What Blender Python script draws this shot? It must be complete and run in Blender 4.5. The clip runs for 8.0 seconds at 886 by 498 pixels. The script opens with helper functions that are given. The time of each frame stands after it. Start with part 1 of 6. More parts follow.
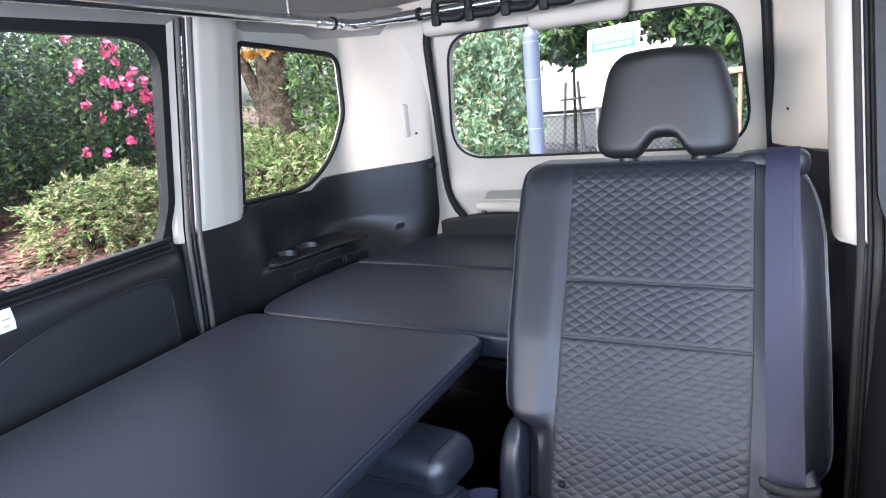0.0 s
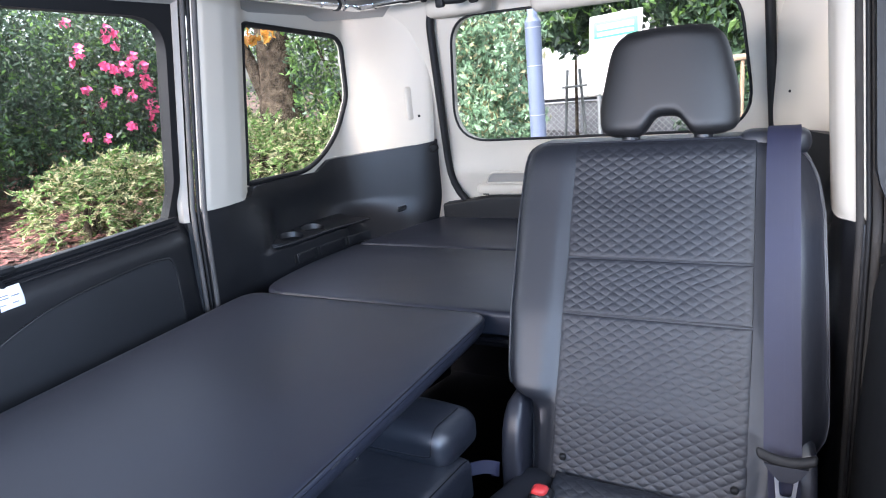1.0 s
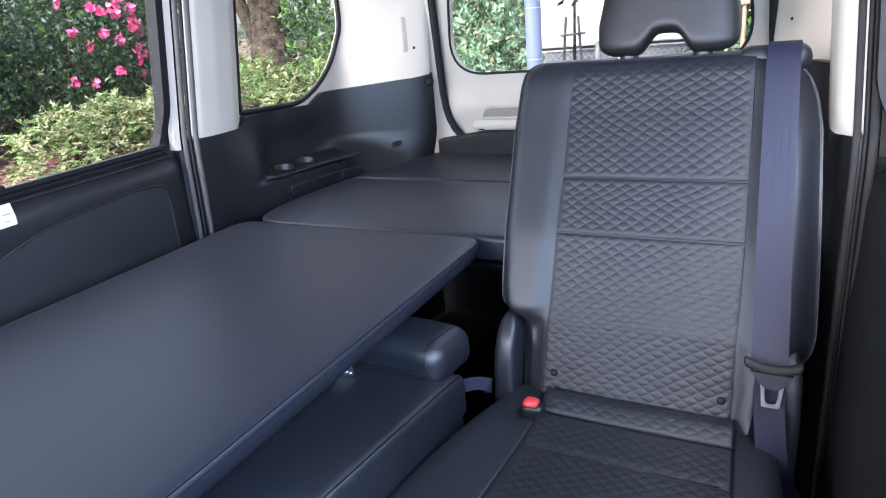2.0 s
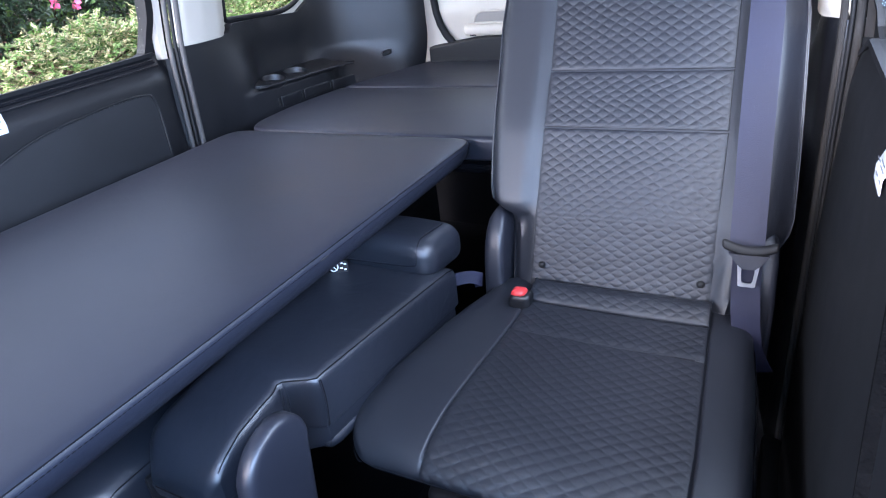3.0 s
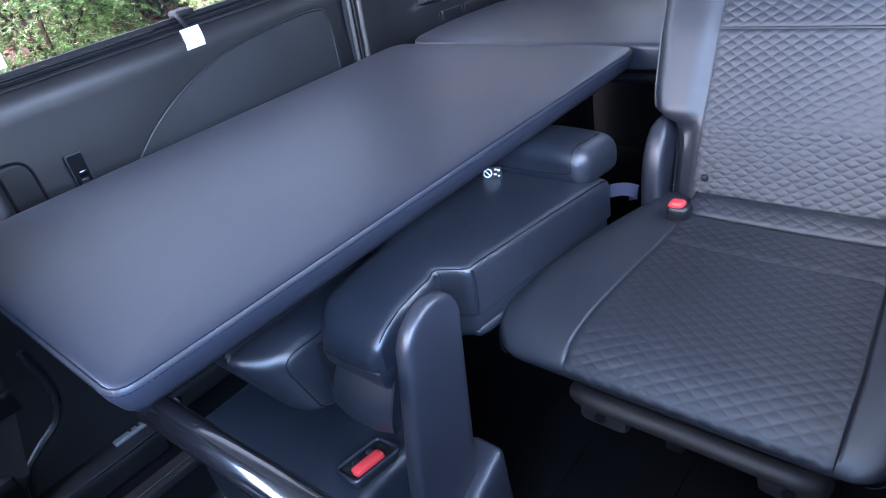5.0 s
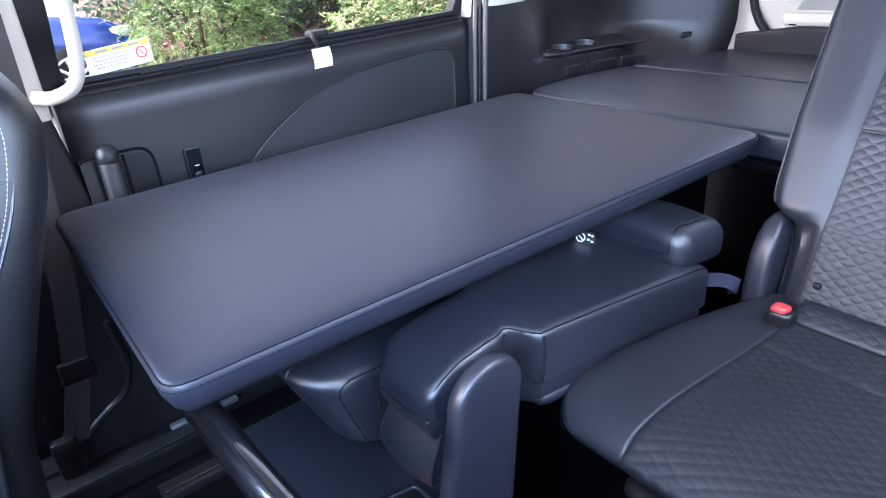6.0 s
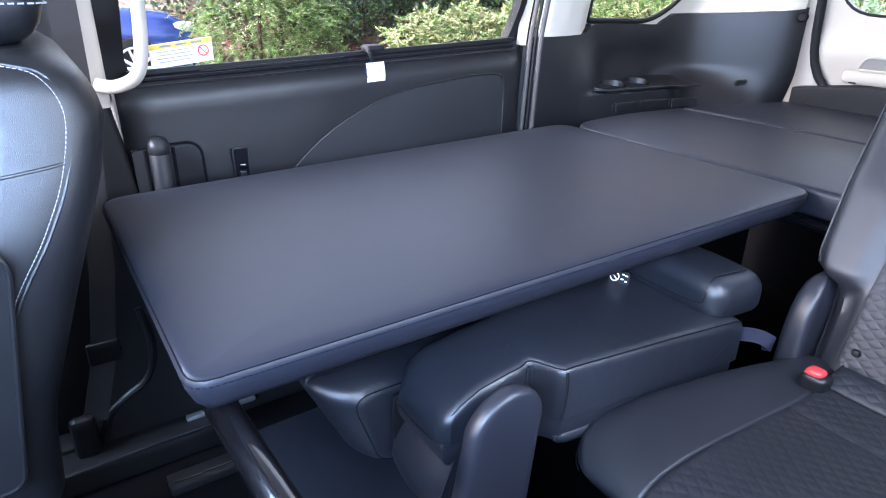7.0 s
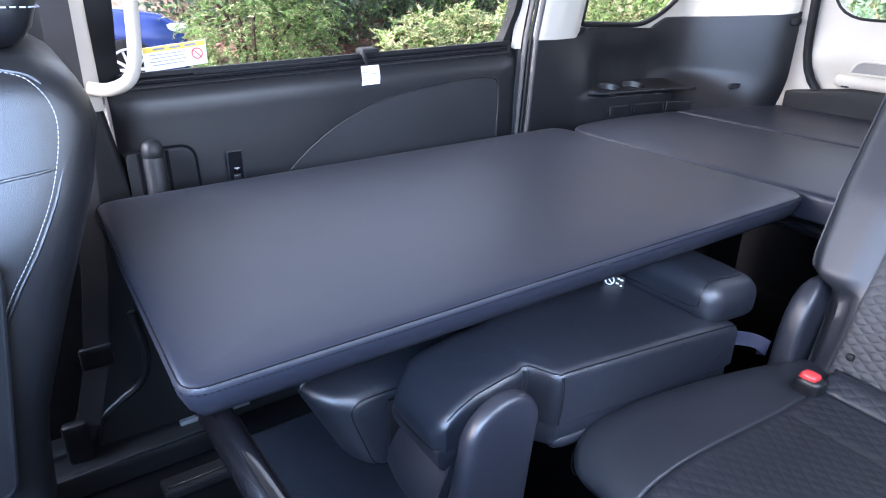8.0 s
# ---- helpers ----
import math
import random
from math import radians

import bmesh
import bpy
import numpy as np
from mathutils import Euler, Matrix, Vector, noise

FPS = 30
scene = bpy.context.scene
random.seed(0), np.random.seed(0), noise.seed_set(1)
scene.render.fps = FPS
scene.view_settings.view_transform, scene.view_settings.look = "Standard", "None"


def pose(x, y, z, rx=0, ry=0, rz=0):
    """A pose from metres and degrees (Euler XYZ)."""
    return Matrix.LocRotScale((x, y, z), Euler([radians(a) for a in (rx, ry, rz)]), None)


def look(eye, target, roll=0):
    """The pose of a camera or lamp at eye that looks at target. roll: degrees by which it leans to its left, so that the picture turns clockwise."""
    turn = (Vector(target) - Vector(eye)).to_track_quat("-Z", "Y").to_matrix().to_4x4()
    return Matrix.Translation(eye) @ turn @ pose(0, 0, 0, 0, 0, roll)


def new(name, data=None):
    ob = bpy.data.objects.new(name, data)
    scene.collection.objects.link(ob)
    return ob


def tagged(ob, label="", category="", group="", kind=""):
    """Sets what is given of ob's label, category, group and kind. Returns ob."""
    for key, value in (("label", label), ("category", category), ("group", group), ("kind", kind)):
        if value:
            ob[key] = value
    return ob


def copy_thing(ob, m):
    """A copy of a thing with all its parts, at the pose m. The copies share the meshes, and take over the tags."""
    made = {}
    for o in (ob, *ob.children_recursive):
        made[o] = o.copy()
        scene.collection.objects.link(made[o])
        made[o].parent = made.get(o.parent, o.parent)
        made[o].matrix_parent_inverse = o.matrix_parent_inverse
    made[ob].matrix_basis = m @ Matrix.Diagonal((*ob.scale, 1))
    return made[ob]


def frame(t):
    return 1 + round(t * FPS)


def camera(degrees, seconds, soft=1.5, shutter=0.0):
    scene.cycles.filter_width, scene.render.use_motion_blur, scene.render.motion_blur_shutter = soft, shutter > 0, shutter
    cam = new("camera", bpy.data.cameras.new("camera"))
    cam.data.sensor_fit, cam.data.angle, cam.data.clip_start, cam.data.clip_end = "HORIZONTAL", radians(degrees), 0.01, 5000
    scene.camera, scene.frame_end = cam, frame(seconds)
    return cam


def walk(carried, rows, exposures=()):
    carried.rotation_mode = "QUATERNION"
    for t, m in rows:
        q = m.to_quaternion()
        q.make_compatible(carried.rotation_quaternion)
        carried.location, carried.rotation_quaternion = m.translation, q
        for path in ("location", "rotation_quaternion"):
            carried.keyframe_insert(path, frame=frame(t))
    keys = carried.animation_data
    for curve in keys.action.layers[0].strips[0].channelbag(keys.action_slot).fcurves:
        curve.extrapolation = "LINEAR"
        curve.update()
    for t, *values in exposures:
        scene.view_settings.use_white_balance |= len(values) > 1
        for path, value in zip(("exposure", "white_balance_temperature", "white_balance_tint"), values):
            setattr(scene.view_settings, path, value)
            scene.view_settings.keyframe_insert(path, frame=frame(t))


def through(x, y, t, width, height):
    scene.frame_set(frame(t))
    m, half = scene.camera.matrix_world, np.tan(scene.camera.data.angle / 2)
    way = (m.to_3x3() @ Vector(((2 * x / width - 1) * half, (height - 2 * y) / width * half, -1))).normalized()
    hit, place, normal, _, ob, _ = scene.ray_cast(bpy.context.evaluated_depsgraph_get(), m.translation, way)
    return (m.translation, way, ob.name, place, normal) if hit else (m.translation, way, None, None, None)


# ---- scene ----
cam = camera(70.4, 8.0, soft=1.1)
PATH = [
    (0, (0.603, 0.757, 1.152), (-0.322, 2.461, 0.66), -5.8),
    (0.5, (0.601, 0.747, 1.143), (-0.318, 2.452, 0.642), -5.8),
    (1, (0.604, 0.736, 1.135), (-0.32, 2.43, 0.609), -5.6),
    (1.5, (0.606, 0.729, 1.108), (-0.313, 2.409, 0.534), -5.5),
    (1.7, (0.605, 0.726, 1.095), (-0.309, 2.398, 0.488), -5.3),
    (2.8, (0.63, 0.692, 1.033), (-0.246, 2.281, 0.192), -6.3),
    (3, (0.638, 0.686, 1.033), (-0.238, 2.252, 0.15), -6.8),
    (3.5, (0.647, 0.669, 1.012), (-0.208, 2.196, 0.043), -8.1),
    (4, (0.65, 0.653, 0.997), (-0.28, 2.101, -0.022), -10.7),
    (4.5, (0.655, 0.64, 0.997), (-0.43, 1.965, -0.036), -13.3),
    (5, (0.65, 0.643, 1.0), (-0.579, 1.862, -0.001), -11.5),
    (5.2, (0.652, 0.647, 1.002), (-0.643, 1.818, 0.024), -11.1),
    (6.3, (0.633, 0.674, 1.004), (-0.855, 1.727, 0.179), -2.3),
    (6.5, (0.631, 0.671, 1.006), (-0.87, 1.712, 0.191), -1.4),
    (7, (0.633, 0.667, 1.007), (-0.894, 1.681, 0.208), 0.6),
    (7.5, (0.636, 0.673, 1.007), (-0.886, 1.7, 0.216), 1.1),
    (8, (0.629, 0.668, 1.01), (-0.89, 1.698, 0.216), 0.8),
]
EXPOSURES = [(0, 1.62, 6300, 18), (1.7, 1.65, 6250, 18), (2.8, 1.97, 5960, 20), (3.5, 2.14, 5820, 21), (5.0, 2.36, 5740, 21), (6.5, 2.27, 6260, 21), (8.0, 2.23, 6240, 21)]
walk(cam, [(t, look(eye, target, roll)) for t, eye, target, roll in PATH], EXPOSURES)

# ---------- world and light ----------
world = bpy.data.worlds.new("world")
scene.world = world
world.use_nodes = True
wn = world.node_tree
sky = wn.nodes.new("ShaderNodeTexSky")
sky.sky_type = "NISHITA"
sky.sun_disc = False
sky.sun_elevation, sky.sun_rotation = radians(48), radians(200)
sky.air_density, sky.dust_density, sky.ozone_density = 0.9, 5.0, 0.7
haze = wn.nodes.new("ShaderNodeHueSaturation")
haze.inputs["Saturation"].default_value = 0.55
wn.links.new(sky.outputs[0], haze.inputs["Color"])
wn.links.new(haze.outputs[0], wn.nodes["Background"].inputs[0])
wn.nodes["Background"].inputs[1].default_value = 0.34

sun = new("sun", bpy.data.lights.new("sun", "SUN"))
sun.data.energy, sun.data.angle, sun.data.color = 1.0, radians(15), (1.0, 0.96, 0.9)
sun.matrix_world = look((2.0, -4.0, 6.0), (0, 0, 0))


def area_lamp(name, eye, target, w, h, watts, colour):
    ob = new(name, bpy.data.lights.new(name, "AREA"))
    ob.data.shape, ob.data.size, ob.data.size_y = "RECTANGLE", w, h
    ob.data.energy, ob.data.color = watts, colour
    ob.matrix_world = look(eye, target)
    return ob


# daylight through the windscreen and the side windows
area_lamp("windscreen_light", (-0.30, -0.95, 1.16), (0.1, 1.6, 0.80), 0.78, 0.42, 47.0, (1.0, 0.965, 0.95))
area_lamp("front_window_light", (0.83, 0.10, 1.12), (-0.3, 0.7, 0.75), 0.9, 0.40, 17.0, (0.42, 0.67, 1.0))
area_lamp("driver_window_light", (-0.83, 0.05, 1.12), (0.3, 1.0, 0.55), 0.8, 0.40, 15.0, (0.42, 0.67, 1.0))
area_lamp("door_window_light", (0.84, 1.32, 1.10), (-0.3, 1.25, 0.70), 0.92, 0.44, 6.0, (0.66, 0.80, 1.0))


# ---------- materials ----------
def mat(name, colour, rough=0.5, metal=0.0, vary=0.12, scale=6.0, grain=900.0, bump=0.15, dist=0.0004, coat=0.0, spec=0.5, voronoi=False, tint=None, random_value=0.0, wrinkle=0.0, wrinkle_scale=9.0):
    """A surface with large stains and fine relief."""
    m = bpy.data.materials.new(name)
    m.use_nodes = True
    nt = m.node_tree
    n, l = nt.nodes, nt.links
    b = n["Principled BSDF"]
    tc = n.new("ShaderNodeTexCoord")
    big = n.new("ShaderNodeTexNoise")
    big.inputs["Scale"].default_value, big.inputs["Detail"].default_value = scale, 5
    l.new(tc.outputs["Object"], big.inputs["Vector"])
    ramp = n.new("ShaderNodeValToRGB")
    second = tint or colour
    ramp.color_ramp.elements[0].position, ramp.color_ramp.elements[1].position = 0.3, 0.7
    ramp.color_ramp.elements[0].color = [c * (1 - vary) for c in colour] + [1]
    ramp.color_ramp.elements[1].color = [min(1, c * (1 + vary)) for c in second] + [1]
    l.new(big.outputs["Fac"], ramp.inputs["Fac"])
    out = ramp.outputs["Color"]
    if random_value:
        info = n.new("ShaderNodeNewGeometry")
        hsv = n.new("ShaderNodeHueSaturation")
        mr = n.new("ShaderNodeMapRange")
        mr.inputs["To Min"].default_value, mr.inputs["To Max"].default_value = 1 - random_value, 1 + random_value
        l.new(info.outputs["Random Per Island"], mr.inputs["Value"])
        l.new(mr.outputs[0], hsv.inputs["Value"])
        l.new(out, hsv.inputs["Color"])
        out = hsv.outputs[0]
    l.new(out, b.inputs["Base Color"])
    fine = n.new("ShaderNodeTexVoronoi" if voronoi else "ShaderNodeTexNoise")
    fine.inputs["Scale"].default_value = grain
    l.new(tc.outputs["Object"], fine.inputs["Vector"])
    bp = n.new("ShaderNodeBump")
    bp.inputs["Strength"].default_value, bp.inputs["Distance"].default_value = bump, dist
    l.new(fine.outputs["Distance" if voronoi else "Fac"], bp.inputs["Height"])
    if wrinkle:
        soft = n.new("ShaderNodeTexNoise")
        soft.inputs["Scale"].default_value, soft.inputs["Detail"].default_value, soft.inputs["Distortion"].default_value = wrinkle_scale, 3, 0.8
        l.new(tc.outputs["Object"], soft.inputs["Vector"])
        wb = n.new("ShaderNodeBump")
        wb.inputs["Strength"].default_value, wb.inputs["Distance"].default_value = 1.0, wrinkle
        l.new(soft.outputs["Fac"], wb.inputs["Height"])
        l.new(wb.outputs[0], bp.inputs["Normal"])
    l.new(bp.outputs[0], b.inputs["Normal"])
    rr = n.new("ShaderNodeMapRange")
    rr.inputs["To Min"].default_value, rr.inputs["To Max"].default_value = max(0.03, rough - 0.06), min(1, rough + 0.06)
    l.new(big.outputs["Fac"], rr.inputs["Value"])
    l.new(rr.outputs[0], b.inputs["Roughness"])
    b.inputs["Metallic"].default_value = metal
    b.inputs["Coat Weight"].default_value = coat
    b.inputs["Specular IOR Level"].default_value = spec
    return m


def glass_material(name, tint):
    m = bpy.data.materials.new(name)
    m.use_nodes = True
    n, l = m.node_tree.nodes, m.node_tree.links
    n.remove(n["Principled BSDF"])
    tr, gl, mx, lw = n.new("ShaderNodeBsdfTransparent"), n.new("ShaderNodeBsdfGlossy"), n.new("ShaderNodeMixShader"), n.new("ShaderNodeLayerWeight")
    pw, ml = n.new("ShaderNodeMath"), n.new("ShaderNodeMath")
    pw.operation, ml.operation = "POWER", "MULTIPLY_ADD"
    pw.inputs[1].default_value = 5.0
    ml.inputs[1].default_value, ml.inputs[2].default_value = 0.6, 0.015
    lw.inputs[0].default_value = 0.5
    tr.inputs[0].default_value = (*tint, 1)
    gl.inputs["Roughness"].default_value = 0.02
    l.new(lw.outputs["Facing"], pw.inputs[0])
    l.new(pw.outputs[0], ml.inputs[0])
    l.new(ml.outputs[0], mx.inputs[0])
    l.new(tr.outputs[0], mx.inputs[1])
    l.new(gl.outputs[0], mx.inputs[2])
    l.new(mx.outputs[0], n["Material Output"].inputs[0])
    return m


def leaf_mat(name, colour, tint, rough=0.42, through=0.35, random_value=0.45, scale=1.5):
    """A leaf: glossy above, with some light coming through."""
    m = mat(name, colour, rough, vary=0.3, scale=scale, grain=80, bump=0.1, random_value=random_value, tint=tint)
    n, l = m.node_tree.nodes, m.node_tree.links
    b = n["Principled BSDF"]
    tl, mx = n.new("ShaderNodeBsdfTranslucent"), n.new("ShaderNodeMixShader")
    mx.inputs[0].default_value = through
    l.new(b.inputs["Base Color"].links[0].from_socket, tl.inputs["Color"])
    l.new(b.outputs[0], mx.inputs[1])
    l.new(tl.outputs[0], mx.inputs[2])
    l.new(mx.outputs[0], n["Material Output"].inputs[0])
    return m


LEATHER = mat("black_leatherette", (0.0098, 0.0109, 0.0144), 0.45, spec=0.48, vary=0.10, scale=3, grain=1100, bump=0.25, dist=0.0006, voronoi=True, wrinkle=0.0011, wrinkle_scale=10.0)
QUILT = mat("quilted_leatherette", (0.0090, 0.0099, 0.0130), 0.48, spec=0.40, vary=0.12, scale=4, grain=1300, bump=0.3, dist=0.0006, voronoi=True, wrinkle=0.0012, wrinkle_scale=8.0)
BED = mat("bed_leatherette", (0.0122, 0.0138, 0.0206), 0.42, spec=0.30, vary=0.14, scale=2.2, grain=1000, bump=0.22, dist=0.0005, voronoi=True, wrinkle=0.0012, wrinkle_scale=4.0)
PLASTIC = mat("black_grained_plastic", (0.0074, 0.0077, 0.0090), 0.37, spec=0.40, vary=0.18, scale=5, grain=1500, bump=0.35, dist=0.0004)
PANEL = mat("charcoal_door_inset", (0.0074, 0.0082, 0.0100), 0.5, vary=0.1, scale=8, grain=1800, bump=0.4, dist=0.0005)
RUBBER = mat("black_rubber", (0.006, 0.006, 0.0065), 0.6, spec=0.25, vary=0.2, scale=20, grain=600, bump=0.2)
# brown-grey copy of the door seal, darkened to hold the right side's shade
SEAL_SHADED = mat("shaded_brown_grey_seal", (0.028, 0.025, 0.023), 0.8, spec=0.2, vary=0.15, scale=30, grain=1500, bump=0.4, dist=0.0006)
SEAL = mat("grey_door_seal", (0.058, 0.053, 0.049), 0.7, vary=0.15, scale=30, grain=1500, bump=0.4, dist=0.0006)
PIPING = mat("black_piping", (0.010, 0.0115, 0.016), 0.40, vary=0.1, scale=20, grain=900, bump=0.1, dist=0.0003)
WHITE = mat("off_white_trim", (0.422, 0.380, 0.314), 0.6, vary=0.05, scale=3, grain=1400, bump=0.2, dist=0.0003)
LINER = mat("headliner_cloth", (0.25, 0.232, 0.208), 0.9, vary=0.08, scale=6, grain=1200, bump=0.6, dist=0.001)
CHROME = mat("chrome_tube", (0.75, 0.75, 0.76), 0.12, metal=1.0, vary=0.06, scale=12, grain=400, bump=0.03)
STEEL = mat("black_enamelled_steel", (0.004, 0.004, 0.005), 0.15, coat=0.2, vary=0.15, scale=12, grain=500, bump=0.05)
WEB = mat("belt_webbing", (0.010, 0.0105, 0.024), 0.6, spec=0.3, vary=0.1, scale=10, grain=900, bump=0.5, dist=0.0008)
RED = mat("red_plastic", (0.48, 0.035, 0.035), 0.35, vary=0.08, scale=20, grain=600, bump=0.05)
PAPER = mat("white_label", (0.78, 0.78, 0.78), 0.5, vary=0.04, scale=30, grain=500, bump=0.03)
INK = mat("grey_print", (0.22, 0.23, 0.26), 0.6, vary=0.1, scale=30, grain=500, bump=0.02)
YELLOW = mat("yellow_print", (0.72, 0.52, 0.07), 0.5, vary=0.08, scale=30, grain=500, bump=0.02)
CARPET = mat("black_floor_mat", (0.003, 0.003, 0.0035), 0.55, spec=0.05, vary=0.25, scale=8, grain=700, bump=0.5, dist=0.001)
THREAD = mat("grey_thread", (0.30, 0.30, 0.32), 0.7, vary=0.1, scale=50, grain=900, bump=0.3)
DARKTHREAD = mat("dark_thread", (0.0065, 0.0068, 0.009), 0.7, vary=0.1, scale=50, grain=900, bump=0.3)
HINGE = mat("dark_hinge_plastic", (0.0125, 0.0135, 0.0185), 0.36, spec=0.45, vary=0.15, scale=6, grain=1500, bump=0.35, dist=0.0004)
SOFTHIDE = mat("soft_black_leatherette", (0.0094, 0.0113, 0.0163), 0.39, spec=0.78, vary=0.14, scale=5, grain=1100, bump=0.3, dist=0.0006, voronoi=True, wrinkle=0.0022, wrinkle_scale=14.0)
SEAMLINE = mat("dark_seam", (0.0040, 0.0040, 0.0055), 0.8, spec=0.1, vary=0.1, scale=30, grain=900, bump=0.1)
# seat leatherette darkened and browned: headrest shade and headliner reflection in the colour
HEADHIDE_SHADED = mat("shaded_headrest_leatherette", (0.0062, 0.0060, 0.0064), 0.48, spec=0.42, vary=0.10, scale=4, grain=1100, bump=0.25, dist=0.0006, voronoi=True, wrinkle=0.0009, wrinkle_scale=10.0)
# glossier, darker leatherette copy; the front seat's shade is put into its colour
FRONTHIDE_SHADED = mat("shaded_front_leatherette", (0.0052, 0.0056, 0.0068), 0.38, spec=0.65, vary=0.12, scale=4, grain=1100, bump=0.3, dist=0.0006, voronoi=True, wrinkle=0.0014, wrinkle_scale=9.0)
GLASS = glass_material("window_glass", (0.93, 0.96, 0.95))


# ---------- helpers ----------
def thing(name, loc, label="", category="", group="", kind=""):
    ob = new(name)
    ob.location = loc
    ob.empty_display_size = 0.1
    ob["base"] = loc
    return tagged(ob, label, category, group, kind)


def finish(name, bm, material, parent=None, label="", smooth=True):
    me = bpy.data.meshes.new(name)
    bmesh.ops.recalc_face_normals(bm, faces=bm.faces)
    bm.to_mesh(me)
    bm.free()
    for m in material if isinstance(material, (list, tuple)) else [material]:
        me.materials.append(m)
    if smooth:
        for p in me.polygons:
            p.use_smooth = True
        me.set_sharp_from_angle(angle=radians(40))
    ob = new(name, me)
    if parent:
        ob.parent = parent
        if parent.type == "EMPTY":
            ob.matrix_parent_inverse = Matrix.Translation(-Vector(parent["base"]))
    return tagged(ob, label) if label else ob


part = finish


def lerp_table(table, t):
    """Straight lines between the rows (key, value...) of a table."""
    keys = [r[0] for r in table]
    vals = [np.interp(t, keys, [r[i] for r in table]) for i in range(1, len(table[0]))]
    return vals[0] if len(vals) == 1 else vals


def smooth_step(a, b, t):
    u = min(1.0, max(0.0, (t - a) / (b - a)))
    return u * u * (3 - 2 * u)


def rbox(centre, size, r, cuts=8, deform=None, bm=None):
    """A box with rounded edges; deform moves each point."""
    bm = bm or bmesh.new()
    tmp = bmesh.new()
    bmesh.ops.create_cube(tmp, size=2.0)
    bmesh.ops.subdivide_edges(tmp, edges=tmp.edges, cuts=cuts, use_grid_fill=True)
    h = [s / 2 for s in size]
    rr = [min(r, s * 0.999) for s in h]
    r = min(rr)
    verts = {}
    for v in tmp.verts:
        p = []
        for i in range(3):
            c = v.co[i]
            # half of the cuts go to the rounded rim
            a = abs(c)
            inner = max(0.0, 1 - 2.0 * max(1, cuts // 4) / (cuts + 1))
            q = (a / inner) * (h[i] - r) if a <= inner and inner > 0 else (h[i] - r) + (a - inner) / (1 - inner) * r
            p.append(math.copysign(q, c))
        core = [max(-(h[i] - r), min(h[i] - r, p[i])) for i in range(3)]
        d = Vector(p) - Vector(core)
        if d.length > 1e-9:
            k = max(abs(x) for x in d)
            d = d.normalized() * r * (k / r if k < r * 0.999 else 1.0)
        q = Vector(core) + d + Vector(centre)
        if deform:
            q = Vector(deform(q))
        verts[v] = bm.verts.new(q)
    for f in tmp.faces:
        bm.faces.new([verts[v] for v in f.verts])
    tmp.free()
    return bm


def loft(rings, bm=None, closed=True, cap=True):
    """Skin over rings of points."""
    bm = bm or bmesh.new()
    rows = [[bm.verts.new(p) for p in ring] for ring in rings]
    n = len(rows[0])
    for a, b in zip(rows, rows[1:]):
        for i in range(n if closed else n - 1):
            j = (i + 1) % n
            bm.faces.new((a[i], a[j], b[j], b[i]))
    if cap and closed:
        bm.faces.new(rows[0][::-1])
        bm.faces.new(rows[-1])
    return bm


def tube(points, r, seg=12, bm=None):
    """A round tube along points; r may be a list."""
    pts = [Vector(p) for p in points]
    rings = []
    side = None
    for i, p in enumerate(pts):
        d = (pts[min(i + 1, len(pts) - 1)] - pts[max(i - 1, 0)]).normalized()
        if side is None:
            side = d.orthogonal().normalized()
        side = (side - d * side.dot(d)).normalized()
        up = d.cross(side)
        rad = r[i] if isinstance(r, (list, tuple)) else r
        rings.append([p + (side * math.cos(a) + up * math.sin(a)) * rad for a in [2 * math.pi * k / seg for k in range(seg)]])
    return loft(rings, bm)


def spline(points, n=8):
    """A smooth line through points."""
    p = [Vector(q) for q in points]
    p = [2 * p[0] - p[1], *p, 2 * p[-1] - p[-2]]
    out = []
    for i in range(1, len(p) - 2):
        for k in range(n):
            t = k / n
            a, b, c, d = p[i - 1], p[i], p[i + 1], p[i + 2]
            out.append(0.5 * (2 * b + (c - a) * t + (2 * a - 5 * b + 4 * c - d) * t * t + (3 * b - a - 3 * c + d) * t ** 3))
    out.append(p[-2])
    return out


def ribbon(points, across, width, thick, bm=None):
    """A flat strap along points, across: a direction or one for each point."""
    rings = []
    pts = [Vector(p) for p in points]
    for i, p in enumerate(pts):
        d = (pts[min(i + 1, len(pts) - 1)] - pts[max(i - 1, 0)]).normalized()
        a = Vector(across[i] if isinstance(across, list) else across).normalized()
        n = d.cross(a).normalized()
        a = n.cross(d).normalized()
        rings.append([p + a * width / 2 + n * thick / 2, p - a * width / 2 + n * thick / 2, p - a * width / 2 - n * thick / 2, p + a * width / 2 - n * thick / 2])
    return loft(rings, bm)


def rounded_loop(corners, radii, n=6):
    """A closed outline in two axes with round corners."""
    out = []
    m = len(corners)
    for i in range(m):
        p, a, b = Vector(corners[i]), Vector(corners[i - 1]), Vector(corners[(i + 1) % m])
        r = radii[i] if isinstance(radii, (list, tuple)) else radii
        u, v = (a - p), (b - p)
        r = min(r, u.length * 0.49, v.length * 0.49)
        s, e = p + u.normalized() * r, p + v.normalized() * r
        for k in range(n + 1):
            t = k / n
            out.append(s * (1 - t) ** 2 + p * 2 * t * (1 - t) + e * t * t)
    return out


